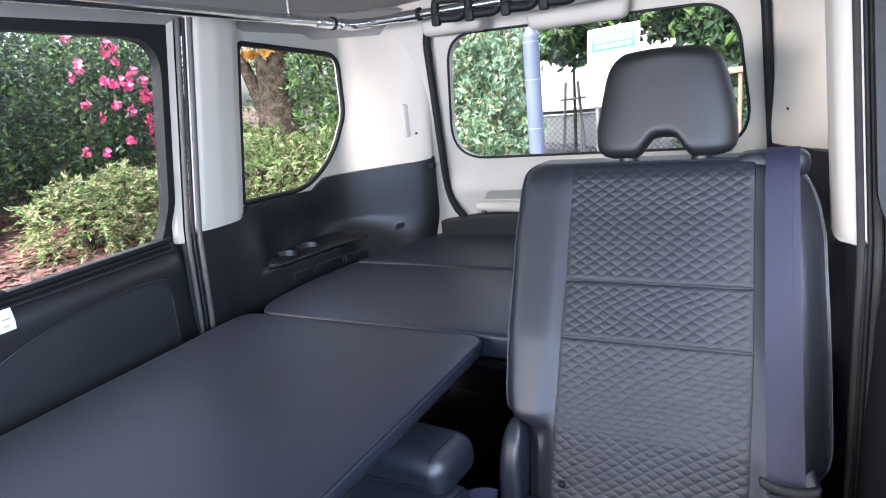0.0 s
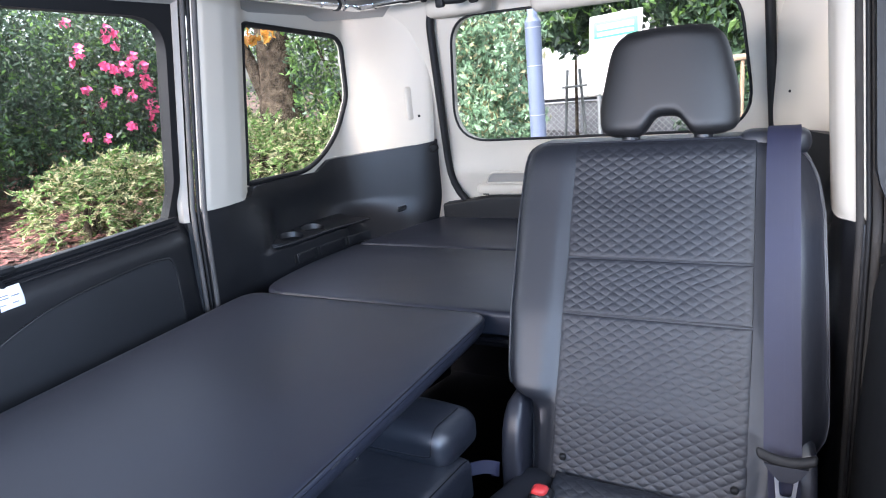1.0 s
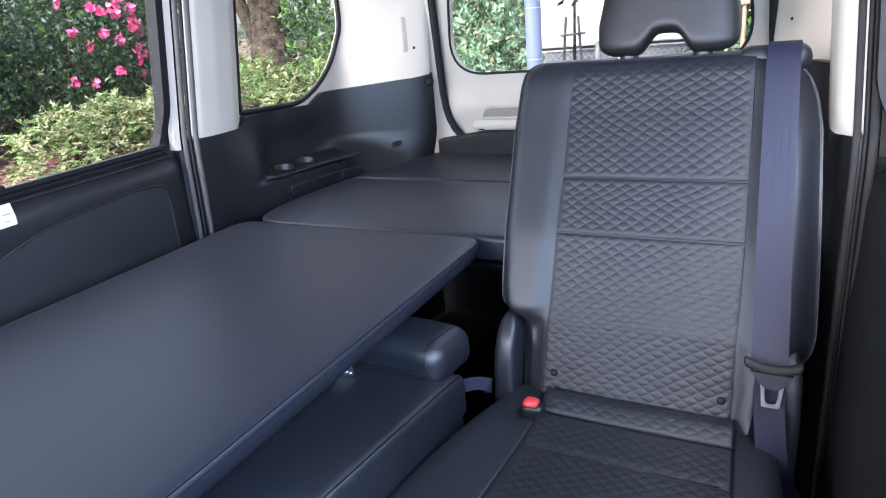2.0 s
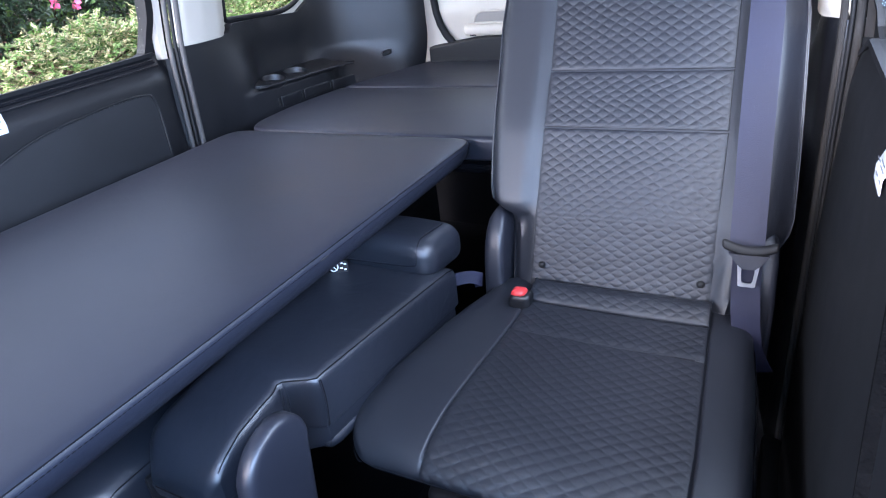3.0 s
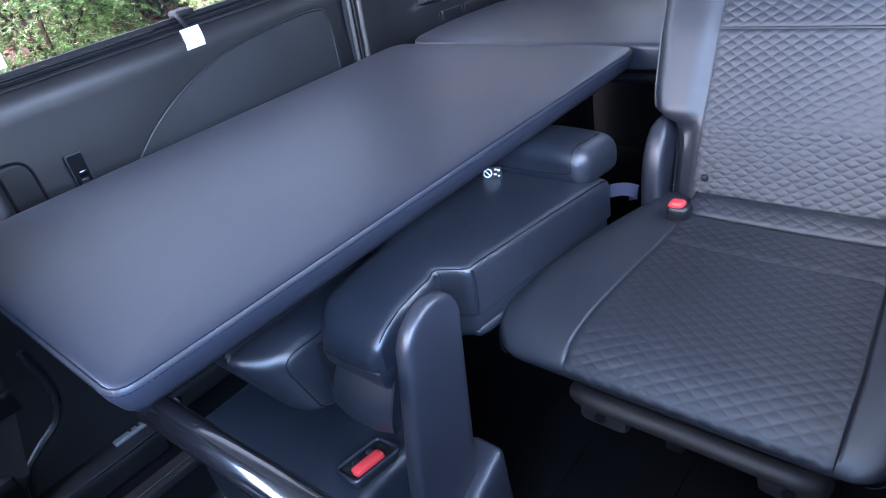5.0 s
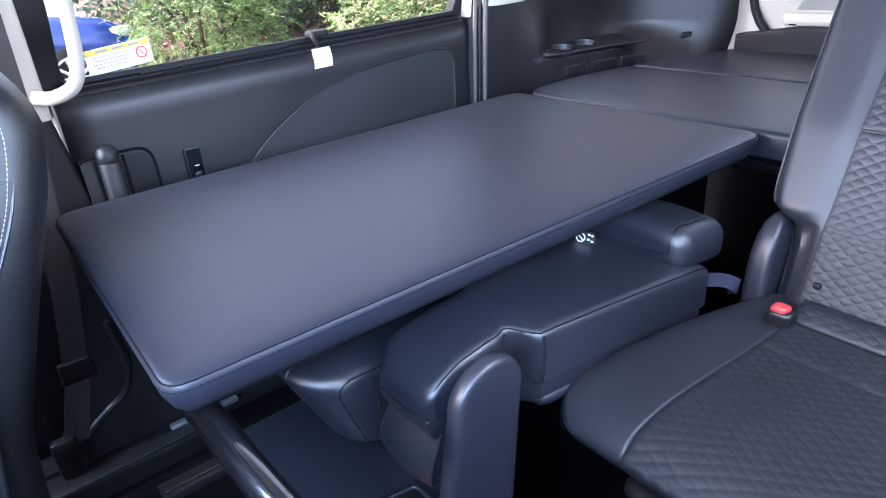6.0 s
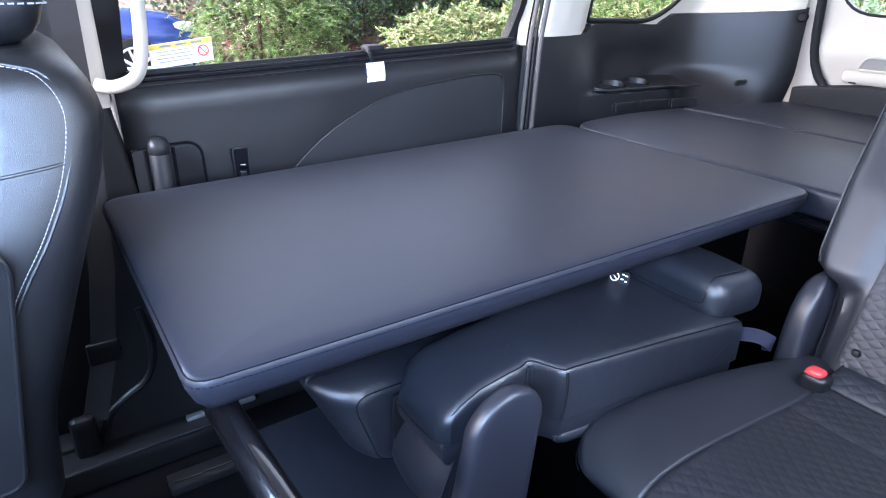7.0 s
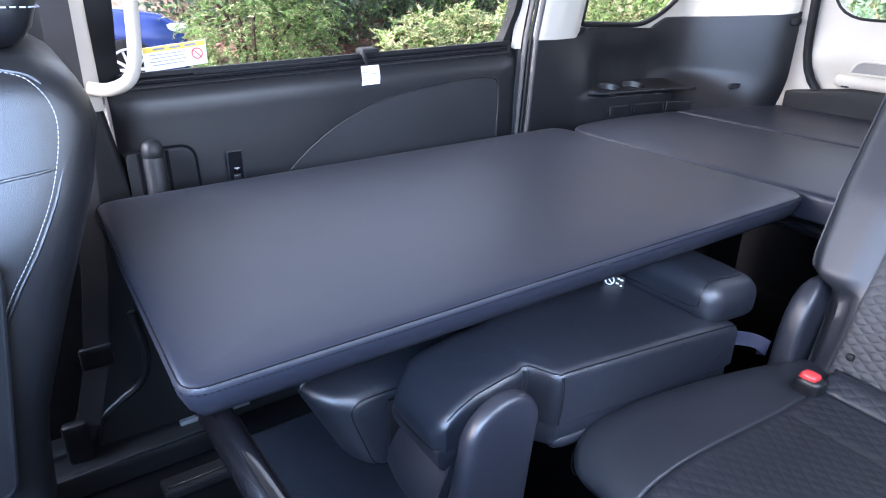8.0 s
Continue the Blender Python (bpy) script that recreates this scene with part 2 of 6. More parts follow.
def resample(loop, n, start):
    """n even points along a closed outline, from the point nearest to start."""
    pts = [Vector(p) for p in loop]
    k = min(range(len(pts)), key=lambda i: (pts[i] - Vector(start)).length)
    pts = pts[k:] + pts[:k]
    pts.append(pts[0])
    acc = [0.0]
    for a, b in zip(pts, pts[1:]):
        acc.append(acc[-1] + (b - a).length)
    out = []
    for i in range(n):
        s = acc[-1] * i / n
        j = max(q for q in range(len(acc) - 1) if acc[q] <= s)
        t = (s - acc[j]) / max(1e-9, acc[j + 1] - acc[j])
        out.append(pts[j].lerp(pts[j + 1], t))
    return out


def by_angle(loop, centre, n):
    """n points of a closed outline at even angles round a centre."""
    pts = [Vector(p) - Vector(centre) for p in loop]
    out = []
    for k in range(n):
        a = 2 * math.pi * k / n
        d = Vector((math.cos(a), math.sin(a)))
        best = None
        for p, q in zip(pts, pts[1:] + pts[:1]):
            e = q - p
            den = d.x * e.y - d.y * e.x
            if abs(den) < 1e-12:
                continue
            t = (p.x * e.y - p.y * e.x) / den
            s = (p.x * d.y - p.y * d.x) / den
            if t > 0 and -1e-9 <= s <= 1 + 1e-9 and (best is None or t < best):
                best = t
        out.append(Vector(centre) + d * (best or 0.0))
    return out


def holed(outer, inner, surface, depth, rings=6, n=96, centre=None):
    """A shaped panel with an opening: surface(u, v) gives the place, depth the way to its back."""
    c = centre or tuple(sum((Vector(p) for p in inner), Vector((0, 0))) / len(inner))
    a, b = by_angle(outer, c, n), by_angle(inner, c, n)
    front = [[p.lerp(q, k / rings) for p, q in zip(a, b)] for k in range(rings + 1)]
    d = Vector(depth)
    rows = [[Vector(surface(p.x, p.y)) for p in ring] for ring in front]
    back = [[p + d for p in ring] for ring in rows[::-1]]
    all_rows = rows + back
    bm = bmesh.new()
    vs = [[bm.verts.new(p) for p in ring] for ring in all_rows]
    for i in range(len(vs)):
        x, y = vs[i], vs[(i + 1) % len(vs)]
        for j in range(n):
            k = (j + 1) % n
            bm.faces.new((x[j], x[k], y[k], y[j]))
    return bm


def sheet(us, vs, surface, depth=None, bm=None):
    """A grid skin; with depth it becomes a closed plate."""
    bm = bm or bmesh.new()
    g = [[bm.verts.new(surface(u, v)) for v in vs] for u in us]
    for i in range(len(us) - 1):
        for j in range(len(vs) - 1):
            bm.faces.new((g[i][j], g[i + 1][j], g[i + 1][j + 1], g[i][j + 1]))
    if depth is not None:
        d = Vector(depth)
        h = [[bm.verts.new(v.co + d) for v in row] for row in g]
        for i in range(len(us) - 1):
            for j in range(len(vs) - 1):
                bm.faces.new((h[i][j], h[i][j + 1], h[i + 1][j + 1], h[i + 1][j]))
        for i in range(len(us) - 1):
            bm.faces.new((g[i][0], h[i][0], h[i + 1][0], g[i + 1][0]))
            bm.faces.new((g[i][-1], g[i + 1][-1], h[i + 1][-1], h[i][-1]))
        for j in range(len(vs) - 1):
            bm.faces.new((g[0][j], g[0][j + 1], h[0][j + 1], h[0][j]))
            bm.faces.new((g[-1][j], h[-1][j], h[-1][j + 1], g[-1][j + 1]))
    return bm


def steps(a, b, n):
    return [a + (b - a) * i / n for i in range(n + 1)]


def plate(loop, surface, depth, bm=None):
    """A flat or bent plate of a given outline."""
    bm = bm or bmesh.new()
    d = Vector(depth)
    front = [bm.verts.new(surface(*p)) for p in loop]
    back = [bm.verts.new(v.co + d) for v in front]
    bm.faces.new(front)
    bm.faces.new(back[::-1])
    n = len(loop)
    for i in range(n):
        j = (i + 1) % n
        bm.faces.new((front[i], back[i], back[j], front[j]))
    return bm


def stitches(points, length=0.006, gap=0.004, r=0.0007, bm=None):
    """A row of thread stitches along a line."""
    bm = bm or bmesh.new()
    pts = [Vector(p) for p in points]
    acc = [0.0]
    for a, b in zip(pts, pts[1:]):
        acc.append(acc[-1] + (b - a).length)

    def at(s):
        j = max(q for q in range(len(acc) - 1) if acc[q] <= s + 1e-9)
        return pts[j].lerp(pts[j + 1], (s - acc[j]) / max(1e-9, acc[j + 1] - acc[j]))
    s = 0.0
    while s + length < acc[-1]:
        tube([at(s), at(s + length)], r, 5, bm)
        s += length + gap
    return bm


# ---------- van shell ----------
LEAN, RAKE = 0.06, 0.13


def rake(y, z):
    """Side pillars and window edges slope a little to the rear."""
    k = smooth_step(0.9, 1.7, y)
    return y + k * (RAKE * (z - 0.86) if z > 0.86 else 0.06 * (z - 0.86))


def glass_x(z):
    """Half width at the side glass; the sides lean in towards the roof."""
    return 0.767 - LEAN * max(0.0, z - 0.846)


SIDE = {-1: "left", 1: "right"}

floor = finish("floor", rbox((0, 0.85, -0.03), (1.52, 4.0, 0.06), 0.01, 4), CARPET, None, smooth=False)
tagged(floor, "black ribbed rubber van floor, dusty in places", "floor", kind="structure")

for x in (0.068, 0.176, 0.36, 0.52):
    part("floor_rail", loft([[(x - 0.012, y, 0), (x - 0.010, y, 0.006), (x + 0.010, y, 0.006), (x + 0.012, y, 0)] for y in (0.95, 2.5)]), CARPET, floor, smooth=False)
for x in (-0.527, -0.36):
    part("seat_track", rbox((x, 1.15, 0.012), (0.05, 0.80, 0.024), 0.005, 4), RUBBER, floor, "black seat track")
    part("track_edge", tube([(x + 0.012, 0.76, 0.026), (x + 0.012, 1.30, 0.026)], 0.002, 6), CHROME, floor, "bright track edge")


part("sill_edge", tube([(-0.612, 0.50, 0.055), (-0.618, 0.72, 0.058), (-0.622, 0.90, 0.060)], 0.0022, 6), HINGE, floor, "worn edge of the sill mat")
part("sill_mat", rbox((-0.655, 0.70, 0.026), (0.08, 0.42, 0.060), 0.008, 5), RUBBER, floor, "black plastic sill cover")


def roof_point(x, y):
    a = abs(x) / 0.70
    return (x, y, 1.430 - 0.03 * a ** 4)


ceiling = finish("ceiling", sheet(steps(-0.70, 0.70, 24), steps(-1.0, 2.70, 30), roof_point, (0, 0, 0.04)), LINER)
tagged(ceiling, "light grey cloth headliner of the van roof", "ceiling", kind="structure")

# unseen plain wall at the dashboard closes the front and shades low seats
firewall = finish("wall_front", rbox((0, -0.50, 0.520), (1.44, 0.36, 1.04), 0.05, 6), PLASTIC, smooth=False)
tagged(firewall, "plain black unseen wall at the dashboard that shades the seats", "wall", kind="structure")

TRIM_TOP = [(1.853, 0.857), (2.03, 0.862), (2.06, 0.884), (2.20, 0.880), (2.38, 0.872), (2.44, 0.903), (2.53, 0.905), (2.60, 0.912), (2.72, 0.935)]
TRIM_HIGH = [(1.853, 0.705), (1.90, 0.694), (1.96, 0.694), (2.02, 0.700), (2.08, 0.712), (2.15, 0.728), (2.22, 0.738), (2.38, 0.738), (2.46, 0.725), (2.53, 0.675), (2.585, 0.590), (2.63, 0.500), (2.68, 0.440), (2.74, 0.425)]
TRIM_LOW = [(1.853, 0.705), (1.90, 0.694), (1.98, 0.692), (2.03, 0.684), (2.08, 0.671), (2.14, 0.659), (2.30, 0.640), (2.42, 0.605), (2.50, 0.535), (2.56, 0.505), (2.64, 0.490), (2.74, 0.468)]


def near_pillar(y):
    """The right-hand pillar turns outwards to its door seal."""
    return 0.017 * (1 - smooth_step(1.853, 1.90, y)) + 0.010 * (1 - smooth_step(1.90, 2.05, y))


def softened(table, y):
    """A table read with its corners rounded off."""
    return sum(lerp_table(table, y + d) for d in (-0.036, -0.024, -0.012, 0.0, 0.012, 0.024, 0.036)) / 7


def trim_x(y, z, s=-1):
    """Half width of the black rear side trim."""
    hi, lo = softened(TRIM_HIGH, y), softened(TRIM_LOW, y)
    shelf = smooth_step(2.00, 2.15, y) * (1 - smooth_step(2.33, 2.49, y))
    w = shelf * smooth_step(0.690, 0.706, z) + (1 - shelf) * (smooth_step(0.56, 0.755, z) + (smooth_step(0.70, 0.86, z) - smooth_step(0.56, 0.755, z)) * (1 - smooth_step(2.1, 2.3, y)))
    x = lo + (hi - lo) * w
    belly = smooth_step(2.05, 2.2, y) * (1 - smooth_step(2.36, 2.5, y)) * math.exp(-((z - 0.78) / 0.05) ** 2)
    return x + 0.006 * belly + (0.155 * smooth_step(2.42, 2.66, y) + near_pillar(y) if s > 0 else 0.0)


UPPER = [(1.853, 0.705), (1.873, 0.690), (1.93, 0.684), (1.99, 0.690), (2.03, 0.712), (2.055, 0.740), (2.09, 0.750), (2.40, 0.750), (2.52, 0.738), (2.56, 0.690), (2.60, 0.590), (2.63, 0.510), (2.66, 0.455), (2.70, 0.430)]


def upper_x(y, z, s=-1):
    return lerp_table(UPPER, y) - LEAN * max(0.0, z - 0.85) + (0.155 * smooth_step(2.42, 2.66, y) + near_pillar(y) if s > 0 else 0.0)


def upper_point(s, y, z, proud=0.0):
    """A place on the white upper side trim."""
    k = 1 - smooth_step(2.52, 2.66, y)
    return (s * (upper_x(y, z, s) - proud), y + k * (rake(y, z) - y), z)


QUARTER = [(2.046, 0.893), (2.385, 0.880), (2.535, 1.03), (2.515, 1.297), (2.056, 1.330)]
DOORGLASS = [(0.845, 0.820), (1.805, 0.846), (1.805, 1.335), (0.87, 1.36)]


def side_shell(s):
    word = SIDE[s]
    # rear quarter: white upper trim with its window
    wall = thing("wall_" + word, (s * 0.72, 2.2, 0), "off-white and black plastic rear side trim of the van", "wall", kind="structure")
    outer = [(1.853, 0.858), (2.02, 0.860), (2.046, 0.880), (2.38, 0.868), (2.44, 0.900), (2.53, 0.902), (2.60, 0.910), (2.672, 0.926), (2.672, 1.40), (1.853, 1.40)]
    hole = rounded_loop(QUARTER, [0.03, 0.14, 0.14, 0.06, 0.03], 8)
    part("upper_trim", holed(outer, hole, lambda y, z: upper_point(s, y, z), (s * 0.012, 0, 0), rings=22, n=200, centre=(2.30, 1.10)), WHITE, wall, "off-white plastic pillar and window surround")
    ring = [Vector(upper_point(s, p.x, p.y, 0.002)) for p in hole]
    part("window_rubber", tube(ring + ring[:1], 0.008, 8), RUBBER, wall, "black rubber edge round the window")
    pane = rounded_loop(QUARTER, [0.03, 0.14, 0.14, 0.06, 0.03], 8)
    g = part("window_pane", plate(pane, lambda y, z: (s * (0.758 - LEAN * (z - 0.85) - 0.02 * smooth_step(2.3, 2.54, y)), rake(y, z), z), (s * 0.004, 0, 0)), GLASS, wall, "clear window glass", smooth=False)
    g.visible_shadow = False
    # black lower trim
    ys = steps(1.853, 2.69, 70)
    bm = sheet(ys, [0.0, 0.3, 0.5, 0.6, 0.68, 0.72] + steps(0.74, 0.83, 34) + steps(0.84, 1.0, 22), lambda y, k: (s * trim_x(y, 0.02 + k * (lerp_table(TRIM_TOP, y) - 0.02), s), rake(y, 0.02 + k * (lerp_table(TRIM_TOP, y) - 0.02)) if y < 2.0 else y, 0.02 + k * (lerp_table(TRIM_TOP, y) - 0.02)), (s * 0.03, 0, 0))
    lower = part("lower_trim", bm, PLASTIC, wall, "black grained plastic side trim")
    # small slot, screw cap and hook holes
    px = s * (0.553 + (0.155 * smooth_step(2.42, 2.66, 2.585) if s > 0 else 0.0))

    def on_pillar(u, v, w):
        """A place on the slanting rear part of the trim."""
        return Vector((px + s * w * -0.70 - s * u * 0.71 * -1 * -1, 2.585 + u * 0.71 - w * 0.70, 0.702 + v))
    lp = rounded_loop([(-0.016, -0.010), (0.016, -0.004), (0.018, 0.010), (-0.014, 0.006)], 0.008, 5)
    part("slot", loft([[on_pillar(p.x * k, p.y * k, w) for p in lp] for k, w in ((1.15, -0.006), (1.12, 0.003), (0.95, 0.004), (0.82, 0.0015), (0.78, -0.004))]), PLASTIC, lower, "small oval slot")
    part("slot_plug", loft([[on_pillar(p.x * 0.8, p.y * 0.8, w) for p in lp] for w in (-0.004, 0.0012)]), RUBBER, lower)
    cx = s * (0.451 + (0.155 if s > 0 else 0.0))
    cap = part("cap", tube([(cx - s * 0.004, 2.676, 0.902), (cx + s * 0.004 * -1, 2.664, 0.902), (cx - s * 0.008, 2.658, 0.902)], [0.015, 0.014, 0.010], 16), RUBBER, lower, "round black screw cap")
    if s < 0:
        part("cover", rbox((s * 0.495, 2.645, 1.06), (0.012, 0.05, 0.11), 0.005, 4, lambda q: (q[0] + s * 0.6 * (2.645 - q[1]), q[1], q[2])), WHITE, wall, "small off-white belt cover")
    part("hole", rbox((s * (0.479 + (0.155 if s > 0 else 0)), 2.648, 1.015), (0.010, 0.016, 0.010), 0.004, 4), RUBBER, wall)
    # tray with cup wells
    zt = 0.704
    edge = [lerp_table(TRIM_LOW, y) + 0.002 for y in (2.02, 2.10, 2.215, 2.32, 2.40, 2.45)]
    back = [(s * 0.742, y) for y in steps(2.43, 2.05, 8)]
    front = spline([(s * 0.716, 2.086, 0), (s * 0.700, 2.072, 0), (s * 0.684, 2.075, 0), (s * (edge[1] - 0.003), 2.11, 0), (s * edge[2], 2.215, 0), (s * edge[3], 2.32, 0), (s * edge[4], 2.40, 0), (s * (edge[5] + 0.02), 2.452, 0)], 6)

    def well(x, y, a):
        return (x + 0.036 * math.cos(a), y + 0.041 * math.sin(a))
    split = 2.212
    for y0, y1, yc in ((2.0, split, 2.160), (split, 2.50, 2.264)):
        rim = [(p.x, p.y) for p in front if y0 < p.y < y1]
        ex = s * lerp_table([(2.02, edge[0]), (2.10, edge[1]), (2.215, edge[2])], split)
        rim = rim + [(ex, split), (s * 0.742, split), (s * 0.742, 2.05)] if y0 == 2.0 else [(s * 0.742, split), (ex, split)] + rim + [(s * 0.742, 2.44)]
        tray = part("tray", holed(rim, [well(s * 0.694, yc, a) for a in steps(0, 2 * math.pi, 48)[:-1]], lambda x, y: (x, y, zt + 0.014 * smooth_step(0.65, 0.73, abs(x))), (0, 0, -0.008), 8, 96, (s * 0.694, yc)), PLASTIC, wall, "moulded tray with a cup well")
        rings = [[(s * 0.694 + (0.036 + k[1]) * math.cos(a), yc + (0.041 + k[1]) * math.sin(a), zt + 0.014 * smooth_step(0.65, 0.73, 0.694 + 0.036 * s * math.cos(a)) + k[0]) for a in steps(0, 2 * math.pi, 36)[:-1]] for k in ((0.0004, 0.003), (0.0018, 0.0012), (0.001, -0.0005), (-0.004, -0.002), (-0.048, -0.005), (-0.053, -0.010), (-0.053, -0.034))]
        part("cup_well", loft(rings, cap=False), PLASTIC, tray, "round black cup well")
    lip = [Vector((p.x, p.y, zt - 0.003)) for p in front]
    part("tray_lip", tube(lip[8:], 0.0030, 8), PLASTIC, wall)
    # lids under the tray
    for a, b in ((2.13, 2.22), (2.225, 2.34), (2.345, 2.44)):
        part("lid_gap", rbox((s * (lerp_table(TRIM_LOW, a) + 0.0015), a, 0.648), (0.006, 0.010, 0.026), 0.002, 3), RUBBER, wall)
        ym = (a + b) / 2
        part("lid", rbox((s * (lerp_table(TRIM_LOW, ym) + 0.001), ym, 0.648), (0.0060, b - a - 0.012, 0.032), 0.0025, 6, lambda q, ym=ym: (q[0] + s * (lerp_table(TRIM_LOW, q[1]) - lerp_table(TRIM_LOW, ym)), q[1], q[2])), PLASTIC, wall, "small black lid in the side trim")
    # body post behind the door seal
    part("body_post", sheet(steps(0.30, 1.40, 24), [0.0, 1.0], lambda z, k: (s * (0.712 - LEAN * max(0.0, z - 0.85) + 0.060 * k), rake(1.887, z) + 0.022 * k, z), (s * 0.004, 0.010, 0)), RUBBER, wall, "dark body post beside the door seal")
    # roof rail above the windows
    part("roof_rail_trim", sheet(steps(-0.9, 2.68, 40), steps(0, 1, 6), lambda y, k: (s * (0.735 - 0.11 * k - ((0.20 if s < 0 else 0.06) * smooth_step(2.45, 2.66, y))), y, 1.345 + 0.065 * k ** 0.7), (s * 0.02, 0, 0.01)), LINER, wall, "grey cloth roof edge trim")
    # pillar behind the front seats
    pil = [(1.40, 0.690), (1.1, 0.708), (0.80, 0.715), (0.77, 0.715)][::-1]

    def pillar_ring(z, x, w, d):
        c = 0.785 - 0.012 * (z > 0.6)
        loop = rounded_loop([(x, c - w / 2), (x, c + w / 2), (x + d, c + w / 2), (x + d, c - w / 2)], 0.018, 4)
        return [(s * p.x, p.y, z) for p in loop]
    part("pillar_trim", loft([pillar_ring(z, x, 0.064, 0.06) for z, x in pil]), WHITE, wall, "off-white middle pillar trim")
    part("pillar_base", loft([pillar_ring(z, x, w, 0.055) for z, x, w in ((0.02, 0.690, 0.34), (0.10, 0.692, 0.33), (0.17, 0.700, 0.25), (0.28, 0.706, 0.19), (0.45, 0.712, 0.13), (0.769, 0.718, 0.060))]), RUBBER, wall, "black lower pillar trim")
    part("kick_ridge", tube(spline([(s * 0.688, 0.775, 0.36), (s * 0.684, 0.785, 0.26), (s * 0.684, 0.765, 0.19), (s * 0.684, 0.715, 0.155), (s * 0.684, 0.675, 0.12), (s * 0.688, 0.655, 0.05)], 6), 0.008, 8), PLASTIC, wall)
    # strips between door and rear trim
    # right-hand strips take the darker copy: their shade is in the colour
    grey = SEAL if s < 0 else SEAL_SHADED
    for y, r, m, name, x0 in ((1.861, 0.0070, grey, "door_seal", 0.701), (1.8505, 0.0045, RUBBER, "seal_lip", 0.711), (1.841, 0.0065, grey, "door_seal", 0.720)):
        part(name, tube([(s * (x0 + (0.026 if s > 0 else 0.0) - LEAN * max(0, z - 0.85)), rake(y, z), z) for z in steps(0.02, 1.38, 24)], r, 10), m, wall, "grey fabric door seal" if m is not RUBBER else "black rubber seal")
    part("body_strip", sheet([1.825, 1.830, 1.835], steps(0.835, 1.38, 12), lambda y, z: (s * (0.742 + (0.024 if s > 0 else 0.0) - 1.0 * (y - 1.822) - LEAN * max(0, z - 0.85)), rake(y, z), z), (s * 0.02, 0, 0)), LINER if s < 0 else SEAL_SHADED, wall, "white painted body edge" if s < 0 else "brown-grey edge trim, darkened for shade")
    # black sheet added to close the bright slit behind the seals
    part("seal_backing", sheet([1.812, 1.90], steps(0.05, 1.38, 12), lambda y, z: (s * (0.780 - LEAN * max(0.0, z - 0.85)), rake(y, z), z), (s * 0.006, 0, 0)), RUBBER, wall, "black sheet drawn for the dark gap behind the door seals")
    part("strip_lower", sheet([1.832, 1.844], steps(0.05, 0.834, 12), lambda y, z: (s * (0.735 + (0.024 if s > 0 else 0.0) - 1.0 * (y - 1.832)), rake(y, z), z), (s * 0.02, 0, 0)), RUBBER, wall)
    part("sill_trim", rbox((s * 0.735, 0.85, 0.03), (0.07, 1.95, 0.06), 0.012, 6), RUBBER, wall, "black plastic door sill")
    return wall


for side in (-1, 1):
    side_shell(side)


